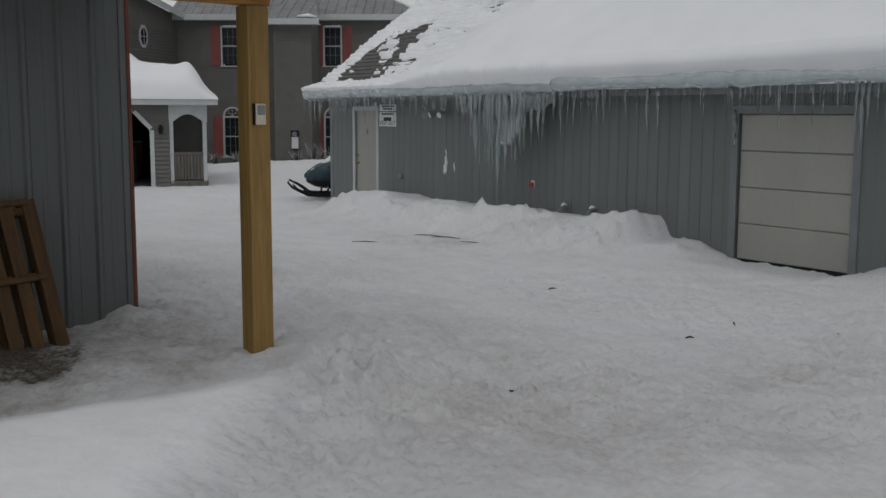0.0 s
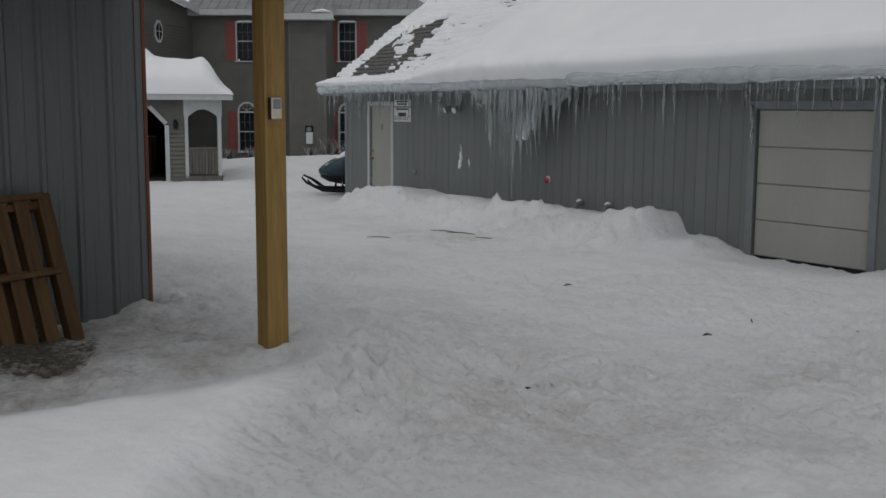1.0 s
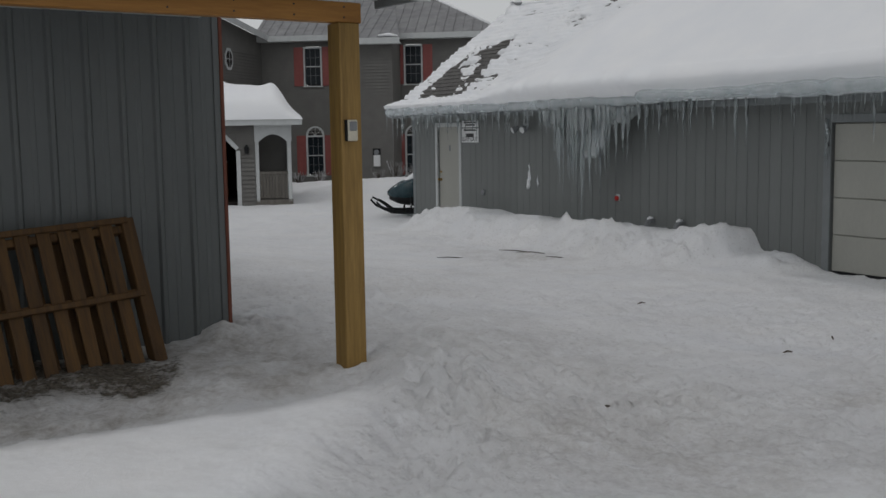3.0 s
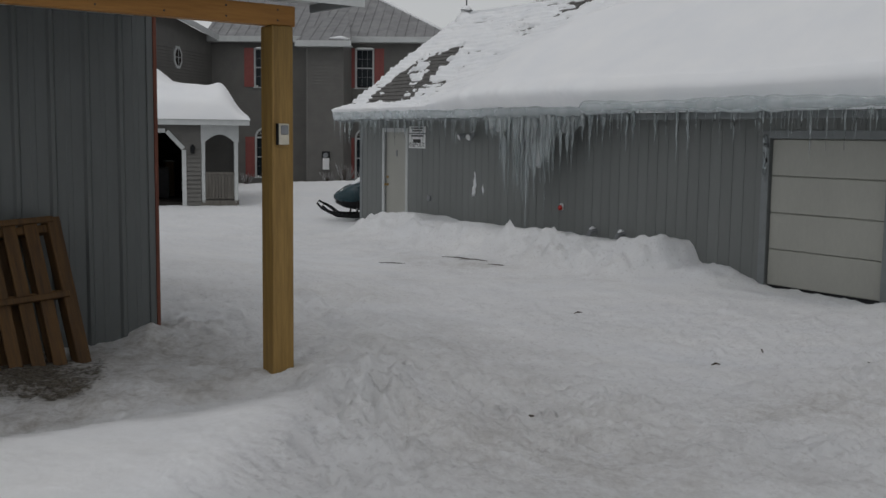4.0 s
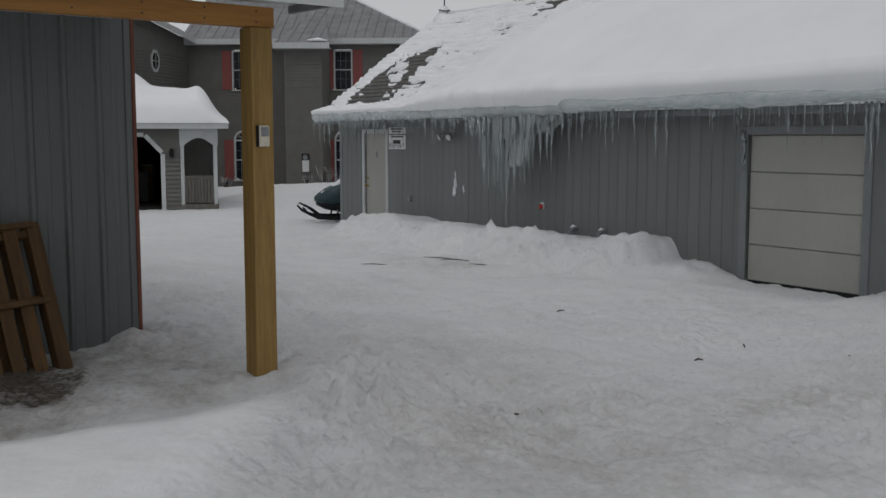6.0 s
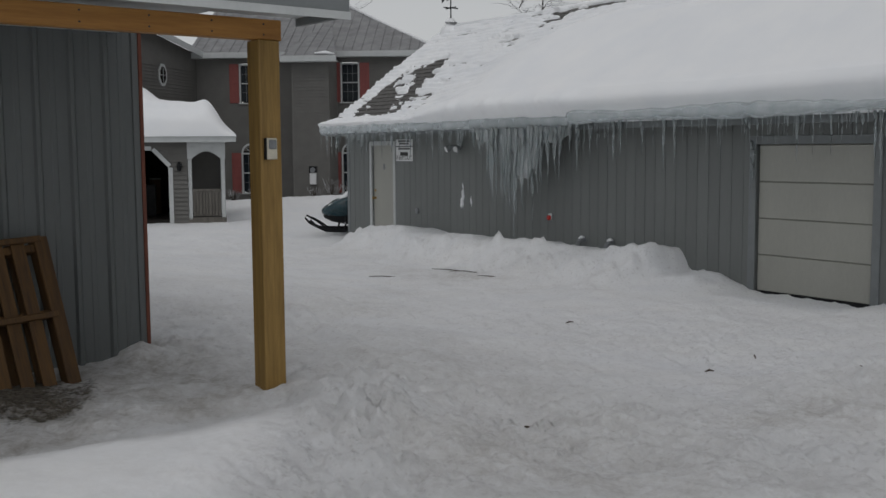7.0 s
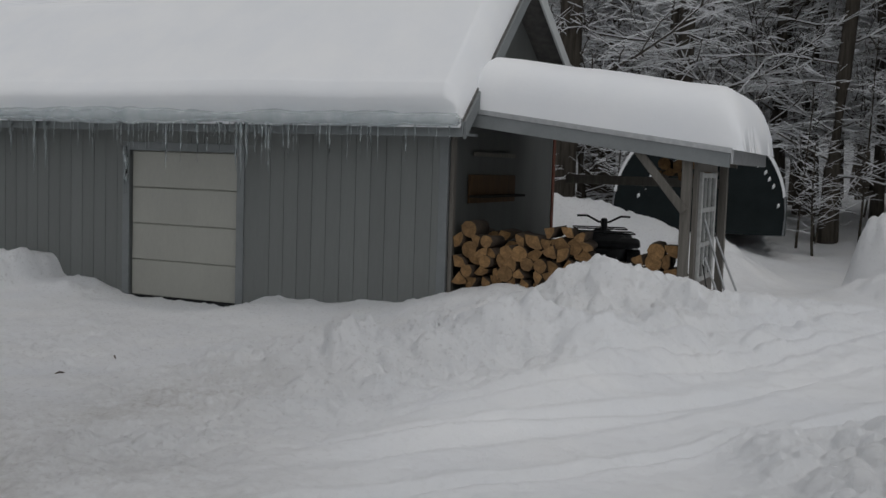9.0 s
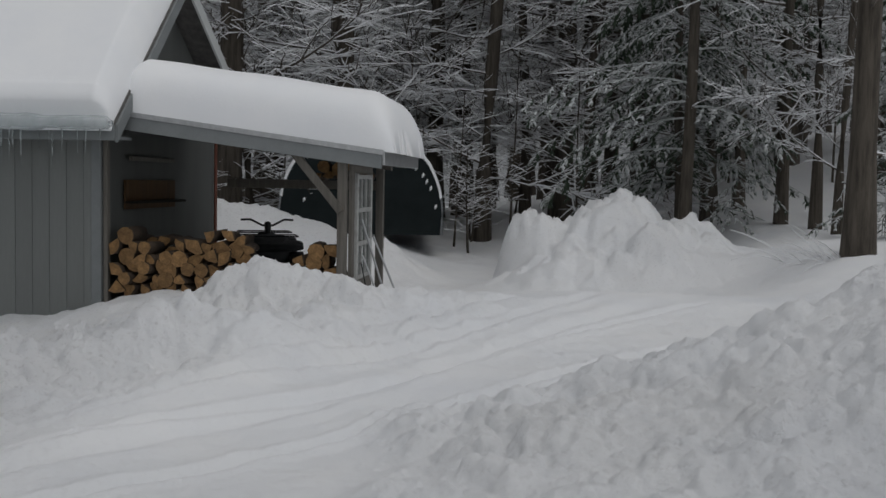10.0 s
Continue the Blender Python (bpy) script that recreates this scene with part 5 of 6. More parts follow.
# standing-seam roofs
def seam_roof(x0, x1, y0, z0, y1, z1, cut_l=0.0, cut_r=0.0, name="roof"):
    """One slope from its eave (y0, z0) to its ridge (y1, z1), with hips cut at either end and raised seams."""
    bm = bmesh.new()
    c = [(x0, y0, z0), (x1, y0, z0), (x1 - cut_r, y1, z1), (x0 + cut_l, y1, z1)]
    a = [bm.verts.new(p) for p in c]
    b = [bm.verts.new((p[0], p[1], p[2] - 0.08)) for p in c]
    bm.faces.new(a), bm.faces.new(b[::-1])
    for i in range(4):
        bm.faces.new((a[i], b[i], b[(i + 1) % 4], a[(i + 1) % 4]))
    rf = part(name, bm, METALROOF, house, "grey standing-seam metal roof")
    x = x0 + 0.15
    while x < x1 - 0.1:
        t = 1.0
        if cut_l and x < x0 + cut_l:
            t = (x - x0) / cut_l
        if cut_r and x > x1 - cut_r:
            t = min(t, (x1 - x) / cut_r)
        if t > 0.05:
            part("seam", tube(bmesh.new(), [(x, y0, z0 + 0.012), (x, y0 + (y1 - y0) * t, z0 + (z1 - z0) * t + 0.012)], 0.022, 4), METALROOF, rf)
        x += 0.36
    part("eave_trim", boxed(x0, x1, y0 - 0.03, y0 + 0.0, z0 - 0.20, z0 + 0.01, bevel=0.004), WHITE, rf, "white eave trim")
    part("eave_soffit", boxed(x0, x1, y0, y0 + 0.4, z0 - 0.20, z0 - 0.17), WHITE, rf)
    return rf


seam_roof(-0.3, 9.4, -0.40, 5.62, 4.0, 7.9, 0.0, 4.3)
seam_roof(3.65, 5.70, -2.30, 5.30, 2.2, 7.0, 0.9, 0.9)
lip = part("snow_lip", tube(bmesh.new(), [(4.9, -2.2, 5.40), (5.3, -2.2, 5.42), (5.62, -2.2, 5.36)], [0.03, 0.07, 0.03], 8), SNOW, house, "small ridge of snow left on the roof", True)
for a, b, c in (((9.3, -0.3, 5.66), (7.2, 1.9, 6.8), (5.2, 3.9, 7.9)), ((1.0, 3.9, 7.92), (3.0, 3.95, 7.93), (5.2, 3.95, 7.92))):
    part("hip_snow", tube(bmesh.new(), [a, b, c], 0.07, 8), SNOW, house, "strip of snow on the roof edge", True)

mtr = thing("electric_meter", HOUSE_M @ pose(4.72, -1.92, 1.0), "grey electric meter box on the house wall", "meter")
part("box", boxed(-0.11, 0.13, -0.12, 0, -0.32, 0.10, bevel=0.01), SIGN, mtr)
part("dial", tube(bmesh.new(), [(0, -0.10, 0.2), (0, -0.16, 0.2)], [0.1, 0.09], 12), BOXGREY, mtr)
part("socket", boxed(-0.14, 0.14, -0.10, 0, 0.1, 0.34, bevel=0.01), BLACK, mtr)

# shrubs poking through the snow
def shrub(x, y, h, w, seed):
    rg3 = random.Random(seed)
    t = thing("shrub", pose(x, y, gz(x, y) - 0.05), "low bare snow-dusted shrub before the house", "shrub", "shrubs by the house")
    bm = bmesh.new()
    for i in range(70):
        a, l = rg3.uniform(0, 6.28), rg3.uniform(0.4, 1.0)
        tip = Vector((math.cos(a) * w * l * rg3.random(), math.sin(a) * w * l * rg3.random(), h * l))
        tube(bm, [(tip.x * 0.2, tip.y * 0.2, 0), (tip.x * 0.7, tip.y * 0.7, tip.z * 0.6), tip], [0.012, 0.010, 0.007], 3)
    part("crown", bm, TWIG, t)


for x, y, h, w, sd in ((-4.9, 38.0, 0.75, 0.55, 1), (-4.2, 38.3, 0.6, 0.5, 2), (-5.5, 38.0, 0.45, 0.4, 3), (-8.8, 39.5, 0.5, 0.4, 4), (-8.0, 39.4, 0.55, 0.45, 5), (-3.3, 38.5, 0.8, 0.5, 6)):
    shrub(x, y, h, w, sd)

# ---- garage with porch arch, before the house ----
GM = pose(-7.44, 27.9, 0, 0, 0, 14.0)
gar = thing("garage", GM, "taupe garage with clipped-corner opening under deep snow", "garage")
# front wall pieces round the open bay
for x0, x1, z0, z1 in ((-4.4, -2.95, -0.2, 2.2), (-0.46, 0.03, -0.2, 2.2), (-2.95, -0.46, 1.95, 2.2)):
    lap_wall(x0, x1, z0, z1, 0.0, gar)
for sx in (0, 1):
    x, d = (-0.46, -1) if sx == 0 else (-2.95, 1)
    part("corner_infill", prism(bmesh.new(), [(x, 1.95), (x + d * 0.42, 1.95), (x, 1.50)], 0.0, 0.1), HOUSE, gar)
trim_pts = [(-0.46, 0.0), (-0.46, 1.50), (-0.88, 1.95), (-2.53, 1.95), (-2.95, 1.5), (-2.95, 0.0)]
bm = bmesh.new()
for a, b in zip(trim_pts, trim_pts[1:]):
    dv = Vector((b[0] - a[0], b[1] - a[1])).normalized()
    nv = Vector((dv.y, -dv.x)) * 0.11
    prism(bm, [a, b, (b[0] + nv.x, b[1] + nv.y), (a[0] + nv.x, a[1] + nv.y)], -0.05, -0.011)
part("opening_trim", bm, WHITE, gar, "white trim round the open bay")
# inner faces of the bay: its shade is put into their near-black colour
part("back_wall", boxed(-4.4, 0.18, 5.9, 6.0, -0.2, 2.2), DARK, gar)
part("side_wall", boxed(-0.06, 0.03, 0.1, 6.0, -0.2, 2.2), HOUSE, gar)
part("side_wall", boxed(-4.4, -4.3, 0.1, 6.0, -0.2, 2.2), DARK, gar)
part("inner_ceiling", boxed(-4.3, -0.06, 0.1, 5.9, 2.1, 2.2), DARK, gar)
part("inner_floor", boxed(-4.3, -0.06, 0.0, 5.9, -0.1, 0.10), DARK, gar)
wl = thing("wall_lantern", GM @ pose(-0.18, -0.02, 1.55), "small dark wall lantern beside the garage bay", "lamp")
part("body", tube(bmesh.new(), [(0, -0.08, -0.14), (0, -0.08, 0.02), (0, -0.08, 0.1)], [0.05, 0.07, 0.02], 8), BLACK, wl)
part("bracket", boxed(-0.03, 0.03, -0.08, 0, -0.02, 0.02), BLACK, wl)
# stored goods in the bay
rg = random.Random(3)
for i in range(9):
    x, y = -0.75 - rg.random() * 1.4, 0.9 + rg.random() * 2.5
    w, h = rg.uniform(0.25, 0.5), rg.uniform(0.3, 1.2)
    bx = thing("storage_box", GM @ pose(x, y, 0.10, 0, 0, rg.uniform(-20, 20)), "dark box stored inside the open garage bay", "box", "boxes in the garage")
    part("body", boxed(-w / 2, w / 2, -0.2, 0.2, 0, h, bevel=0.015), rg.choice((BLACK, BOXGREY, PALLET, RUST)), bx)
    part("lid", boxed(-w / 2 - 0.012, w / 2 + 0.012, -0.212, 0.212, h, h + 0.035, bevel=0.008), rg.choice((BLACK, BOXGREY)), bx)
# side porch: two posts, arched header, panelled rail
part("porch_floor", boxed(0.03, 1.02, 0.0, 2.2, 0.0, 0.16), GREYWOOD, gar)
part("porch_back", boxed(0.03, 1.02, 2.2, 2.3, 0.0, 2.2), HOUSE, gar)
for x in (0.04, 0.90):
    part("porch_post", boxed(x, x + 0.10, 0.0, 0.10, 0.1, 1.95, bevel=0.008), WHITE, gar)
part("porch_post", boxed(0.90, 1.00, 2.0, 2.1, 0.1, 1.95, bevel=0.008), WHITE, gar)
arc = [(1.02, 2.22), (0.03, 2.22), (0.03, 1.72)] + [(0.14 + 0.76 * t, 1.72 + 0.20 * math.sin(math.pi * t)) for t in np.linspace(0, 1, 11)] + [(1.02, 1.72)]
part("arched_header", prism(bmesh.new(), arc, -0.02, 0.08), WHITE, gar, "white arched porch header")
rl = part("railing", boxed(0.14, 0.90, 0.03, 0.08, 0.84, 0.92, bevel=0.005), GREYWOOD, gar)
for i in range(9):
    part("baluster", boxed(0.15 + i * 0.083, 0.15 + i * 0.083 + 0.07, 0.04, 0.07, 0.2, 0.84, bevel=0.003), GREYWOOD, rl)
# eaves and roof
part("roof", prism(bmesh.new(), [(-4.7, 2.2), (1.28, 2.2), (1.28, 2.30), (-4.7, 2.30)], -0.35, 4.5), METALROOF, gar)
part("eave_trim", boxed(-4.7, 1.30, -0.38, -0.352, 2.16, 2.32, bevel=0.004), WHITE, gar)


def garage_snow():
    n1, n2 = 110, 60
    x, t = np.meshgrid(np.linspace(-4.6, 1.33, n1), np.linspace(0, 1, n2))
    y = -0.42 + 4.5 * t
    top = 3.60 - 0.55 * sstep(-1.5, -0.3, x) - 0.03 * (x + 1).clip(0)
    h = 0.95 * (1 - sstep(-0.1, 1.5, x) * 0.75)
    face = np.sqrt(np.clip(t / 0.16, 0, 1))
    z = 2.30 + h * (0.10 + 0.90 * face * np.sqrt(np.clip((1.33 - x) / 0.5, 0, 1)))
    z = z + (top - 3.2).clip(0) * sstep(0.05, 0.4, t) + 0.16 * sstep(0.1, 0.5, t) * (1 - sstep(-1.2, 0.2, x))
    z = z + 0.30 * hump(x, y, 0.60, 0.6, 0.30, 0.8) + 0.05 * fbm(x * 1.6, y * 1.6, 4)
    P = np.stack([x, y - 0.08 * np.sin(np.clip(t / 0.1, 0, 1) * math.pi), z], -1)
    low = P[:1].copy()
    low[..., 2] = 2.31
    right = P[:, -1:].copy()
    right[..., 2] = 2.31
    Q = np.concatenate([low, P], 0)
    R2 = np.concatenate([low[:, -1:], right], 0)
    return grid_mesh("garage_snow", np.concatenate([Q, R2], 1), SNOW)


ob = part("garage_snow", garage_snow(), None)
ob.matrix_world = GM
tagged(ob, "deep drifted snow on the garage and porch roof", "snow")

# ---- snowmobile behind the barn's corner ----
sm = thing("snowmobile", pose(-2.50, 24.40, 0.10, 0, 0, 197.0) @ Matrix.Diagonal((0.9, 0.95, 1.2, 1)), "dark teal snowmobile parked beside the barn, snow on its hood", "snowmobile")


def lofted(secs, sides=12):
    """A body through upright sections: (x, half width, z low, z high)."""
    bm = bmesh.new()
    rings = []
    for x, w, zl, zh in secs:
        ring = []
        for k in range(sides):
            a = 2 * math.pi * k / sides
            c, s_ = math.cos(a), math.sin(a)
            ring.append(bm.verts.new((x, w * math.copysign(abs(c) ** 0.6, c), (zl + zh) / 2 + (zh - zl) / 2 * math.copysign(abs(s_) ** 0.6, s_))))
        rings.append(ring)
    for a, b in zip(rings, rings[1:]):
        for k in range(sides):
            bm.faces.new((a[k], a[(k + 1) % sides], b[(k + 1) % sides], b[k]))
    bm.faces.new(rings[0][::-1]), bm.faces.new(rings[-1])
    return bm


part("belly_pan", lofted([(-0.1, 0.34, 0.14, 0.40), (0.3, 0.40, 0.10, 0.42), (0.7, 0.28, 0.16, 0.40), (0.9, 0.12, 0.24, 0.38)]), BLACK, sm, "", True)
hood = part("hood", lofted([(0.0, 0.42, 0.25, 0.62), (0.25, 0.46, 0.22, 0.68), (0.6, 0.40, 0.24, 0.58), (0.85, 0.26, 0.28, 0.46), (0.95, 0.1, 0.32, 0.40)]), TEAL, sm, "dark teal hood", True)
part("headlight", tube(bmesh.new(), [(0.72, 0.12, 0.46), (0.80, 0.12, 0.44)], [0.06, 0.05], 10), SIGN, hood)
part("windshield", prism(bmesh.new(), [(-0.08, 0.62), (0.30, 0.60), (0.05, 0.92), (-0.12, 0.95)], -0.28, 0.28), BLACK, sm, "smoked windshield")
part("snow_cover", lofted([(-0.25, 0.2, 0.80, 0.88), (-0.05, 0.27, 0.82, 0.96), (0.15, 0.26, 0.66, 0.80), (0.4, 0.2, 0.58, 0.67), (0.55, 0.1, 0.54, 0.58)]), SNOW, sm, "snow lying on the hood", True)
part("seat", lofted([(-1.5, 0.18, 0.42, 0.66), (-0.9, 0.2, 0.42, 0.72), (-0.3, 0.2, 0.42, 0.72), (-0.1, 0.18, 0.45, 0.70)]), BLACK, sm, "", True)
part("tunnel", boxed(-1.7, 0.0, -0.22, 0.22, 0.30, 0.42, bevel=0.02), BLACK, sm)
part("track", lofted([(-1.8, 0.19, 0.05, 0.30), (-1.6, 0.19, 0.0, 0.36), (-0.3, 0.19, 0.0, 0.36), (-0.1, 0.19, 0.1, 0.34)]), BLACK, sm)
part("handlebar", tube(bmesh.new(), [(-0.30, -0.36, 0.86), (-0.22, -0.12, 0.92), (-0.22, 0.12, 0.92), (-0.30, 0.36, 0.86)], 0.016, 8), BLACK, sm)
for sy in (-0.46, 0.46):
    ski = part("ski", tube(bmesh.new(), [(-0.05, sy, 0.02), (0.5, sy, 0.01), (0.95, sy, 0.03), (1.2, sy, 0.12), (1.32, sy, 0.22), (1.27, sy, 0.27), (1.08, sy, 0.19), (0.85, sy, 0.06)], [0.03, 0.04, 0.04, 0.03, 0.024, 0.022, 0.022, 0.02], 6), BLACK, sm)
    part("spindle", tube(bmesh.new(), [(0.45, sy, 0.04), (0.40, sy * 0.8, 0.32)], 0.025, 6), BLACK, ski)
    part("arm", tube(bmesh.new(), [(0.45, sy, 0.14), (0.35, sy * 0.4, 0.28)], 0.018, 6), STEEL, ski)

# ---- quad bike beyond the shelter ----
aq = thing("quad_bike", pose(9.75, 11.55, gz(9.75, 11.55) - 0.04, 0, 0, 235.0) @ Matrix.Scale(0.9, 4), "dark quad bike with racks standing in the snow", "quad bike")
part("body", lofted([(-0.75, 0.28, 0.35, 0.66), (-0.3, 0.32, 0.30, 0.74), (0.1, 0.34, 0.28, 0.80), (0.45, 0.36, 0.28, 0.84), (0.72, 0.30, 0.34, 0.74), (0.84, 0.2, 0.40, 0.62)]), BLACK, aq, "", True)
part("seat", lofted([(-0.62, 0.15, 0.66, 0.76), (-0.2, 0.16, 0.70, 0.82), (0.12, 0.12, 0.76, 0.86)]), BLACK, aq, "", True)
for sx in (-0.62, 0.58):
    part("fender", lofted([(sx - 0.30, 0.50, 0.60, 0.68), (sx, 0.52, 0.66, 0.76), (sx + 0.30, 0.50, 0.60, 0.68)]), BLACK, aq, "", True)
    rk_ = part("rack", tube(bmesh.new(), [(sx - 0.26, -0.42, 0.82), (sx + 0.26, -0.42, 0.82), (sx + 0.26, 0.42, 0.82), (sx - 0.26, 0.42, 0.82), (sx - 0.26, -0.42, 0.82)], 0.013, 6), BLACK, aq)
    for yy in (-0.2, 0.0, 0.2):
        part("rack_bar", tube(bmesh.new(), [(sx - 0.26, yy, 0.82), (sx + 0.26, yy, 0.82)], 0.010, 5), BLACK, rk_)
    for sy in (-0.42, 0.42):
        wh = part("wheel", tube(bmesh.new(), [(sx, sy - 0.12, 0.29), (sx, sy - 0.10, 0.29), (sx, sy + 0.10, 0.29), (sx, sy + 0.12, 0.29)], [0.22, 0.29, 0.29, 0.22], 18), BLACK, aq)
        part("rim", tube(bmesh.new(), [(sx, sy - 0.125, 0.29), (sx, sy + 0.125, 0.29)], 0.13, 12), BOXGREY, wh)
part("handlebar", tube(bmesh.new(), [(0.10, -0.40, 1.04), (0.20, -0.26, 1.05), (0.24, -0.08, 0.96), (0.24, 0.08, 0.96), (0.20, 0.26, 1.05), (0.10, 0.40, 1.04)], 0.017, 8), BLACK, aq)
part("steering_head", tube(bmesh.new(), [(0.36, 0, 0.78), (0.24, 0, 1.0)], 0.05, 8), BLACK, aq)
part("headlight", boxed(0.70, 0.78, -0.16, 0.16, 0.55, 0.66, bevel=0.015), BOXGREY, aq)

# ---- round-backed tarpaulin shelter ----
tp = thing("tarp_shelter", pose(14.2, 14.3, gz(14.2, 14.3), 0, 0, -42.0), "dark round-topped tarpaulin shelter edged with snow", "shelter")


def arch_xz(t, w=1.60, h=1.95):
    a = math.pi * t
    c, s_ = math.cos(a), math.sin(a)
    return -w * math.copysign(abs(c) ** 0.8, c) * (1.0 if s_ > 0.25 else 0.965 + 0.14 * s_), 0.05 + h * abs(s_) ** 0.85


outl = [arch_xz(t) for t in np.linspace(0, 1, 33)]
bm = bmesh.new()
rings = []
for j in range(13):
    y = j * 0.28
    rings.append([bm.verts.new((x * (1 + 0.012 * math.sin(j * 1.9 + x)), y, z + 0.015 * math.sin(j * 2.3 + x * 4))) for x, z in outl])
for a, b in zip(rings, rings[1:]):
    for k in range(len(outl) - 1):
        bm.faces.new((a[k], a[k + 1], b[k + 1], b[k]))
bm.faces.new(rings[0]), bm.faces.new(rings[-1][::-1])
part("cover", bm, TARP, tp, "dark green tarpaulin", True)
fp = part("end_panel", prism(bmesh.new(), [(x * 0.985, z * 0.985) for x, z in outl], -0.03, -0.004), TARP, tp)
part("frame_hoop", tube(bmesh.new(), [(x * 0.99, -0.04, z * 0.99) for x, z in outl], 0.02, 6), BOXGREY, tp)
ys = np.linspace(-0.06, 3.4, 24)
tt = np.linspace(0.10, 0.90, 60)
P = []
for y in ys:
    row = []
    for t in tt:
        x, z = arch_xz(t)
        nx, nz = x / 1.52, (z - 0.2) / 1.7
        w = math.sin(math.pi * (t - 0.10) / 0.8) ** 0.6
        th = 0.055 * w * (1 + 0.6 * float(fbm(np.array([x * 3.0]), np.array([y * 2.0]), 3)[0]))
        row.append((x + nx * th, y, z + nz * th))
    P.append(row)
P = np.array(P)
cl = P[:1].copy()
cl[..., 0] *= 0.97
cl[..., 2] *= 0.97
part("snow_cover", grid_mesh("snow_cover", np.concatenate([cl, P], 0), SNOW), None, tp, "thin crust of snow on the tarpaulin")
for x, z in ((-0.9, 1.05), (-1.1, 0.7), (1.15, 1.2), (1.3, 0.95), (1.22, 1.08), (1.02, 1.33), (0.85, 1.42), (1.40, 0.6)):
    part("snow_clot", tube(bmesh.new(), [(x, -0.045, z - 0.05), (x + 0.02, -0.06, z), (x + 0.03, -0.045, z + 0.04)], [0.01, 0.03, 0.01], 7), SNOW, tp, "clot of snow", True)


# ---- trees ----
class Tris:
    """Gathers triangles and quads (as two triangles) for one mesh."""

    def __init__(self):
        self.v, self.f = [], []

    def limb(self, pts, rad, sides):
        base = len(self.v)
        n = len(pts)
        for i, p in enumerate(pts):
            d = (pts[min(i + 1, n - 1)] - pts[max(i - 1, 0)]).normalized()
            side = d.cross(Vector((0, 0, 1)))
            if side.length < 0.05:
                side = Vector((1, 0, 0))
            side.normalize()
            up = side.cross(d)
            for k in range(sides):
                # a ridge lies uppermost on thin limbs
                a = 2 * math.pi * k / sides + math.pi / 2 if sides == 3 else 2 * math.pi * k / sides
                self.v.append(p + (side * math.cos(a) + up * math.sin(a)) * rad[i])
        for i in range(n - 1):
            for k in range(sides):
                a, b = base + i * sides + k, base + i * sides + (k + 1) % sides
                self.f += [(a, b, b + sides), (a, b + sides, a + sides)]
        if rad[-1] > 0.02:
            for k in range(1, sides - 1):
                self.f.append((base + (n - 1) * sides, base + (n - 1) * sides + k, base + (n - 1) * sides + k + 1))

    def spray(self, p, d, length, width, thick):
        """A leaf-shaped tuft of needles with some body."""
        side = d.cross(Vector((0, 0, 1)))
        if side.length < 0.05:
            side = Vector((1, 0, 0))
        side.normalize()
        up = side.cross(d)
        b = len(self.v)
        m = p + d * length * 0.45
        self.v += [p, m + side * width, p + d * length, m - side * width, m + up * thick, m - up * thick * 0.6]
        self.f += [(b, b + 1, b + 4), (b + 1, b + 2, b + 4), (b + 2, b + 3, b + 4), (b + 3, b, b + 4), (b + 1, b, b + 5), (b + 2, b + 1, b + 5), (b + 3, b + 2, b + 5), (b, b + 3, b + 5)]

    def mesh(self, name, material, smooth=False):
        return raw_mesh(name, [tuple(v) for v in self.v], self.f, [material], smooth)


def bend(rg, start, d, length, n, wander, lift):
    pts, p = [start.copy()], start.copy()
    d = d.normalized()
    for i in range(n):
        d = (d + Vector((rg.uniform(-1, 1), rg.uniform(-1, 1), rg.uniform(-1, 1))) * wander + Vector((0, 0, lift))).normalized()
        p = p + d * (length / n)
        pts.append(p.copy())
    return pts


def trunk_mesh(rg, h, r, lean=0.04, sides=9, sway=0.06):
    t = Tris()
    n = 9
    pts, rad = [], []
    dx, dy = rg.uniform(-lean, lean), rg.uniform(-lean, lean)
    for i in range(n + 1):
        f = i / n
        z = h * f
        pts.append(Vector((dx * z + sway * math.sin(z * 0.7 + dx * 90), dy * z + sway * math.cos(z * 0.6), z - 0.3)))
        rad.append(r * (1.0 - 0.72 * f) * (1.35 if i == 0 else 1.0))
    t.limb(pts, rad, sides)
    return t, pts


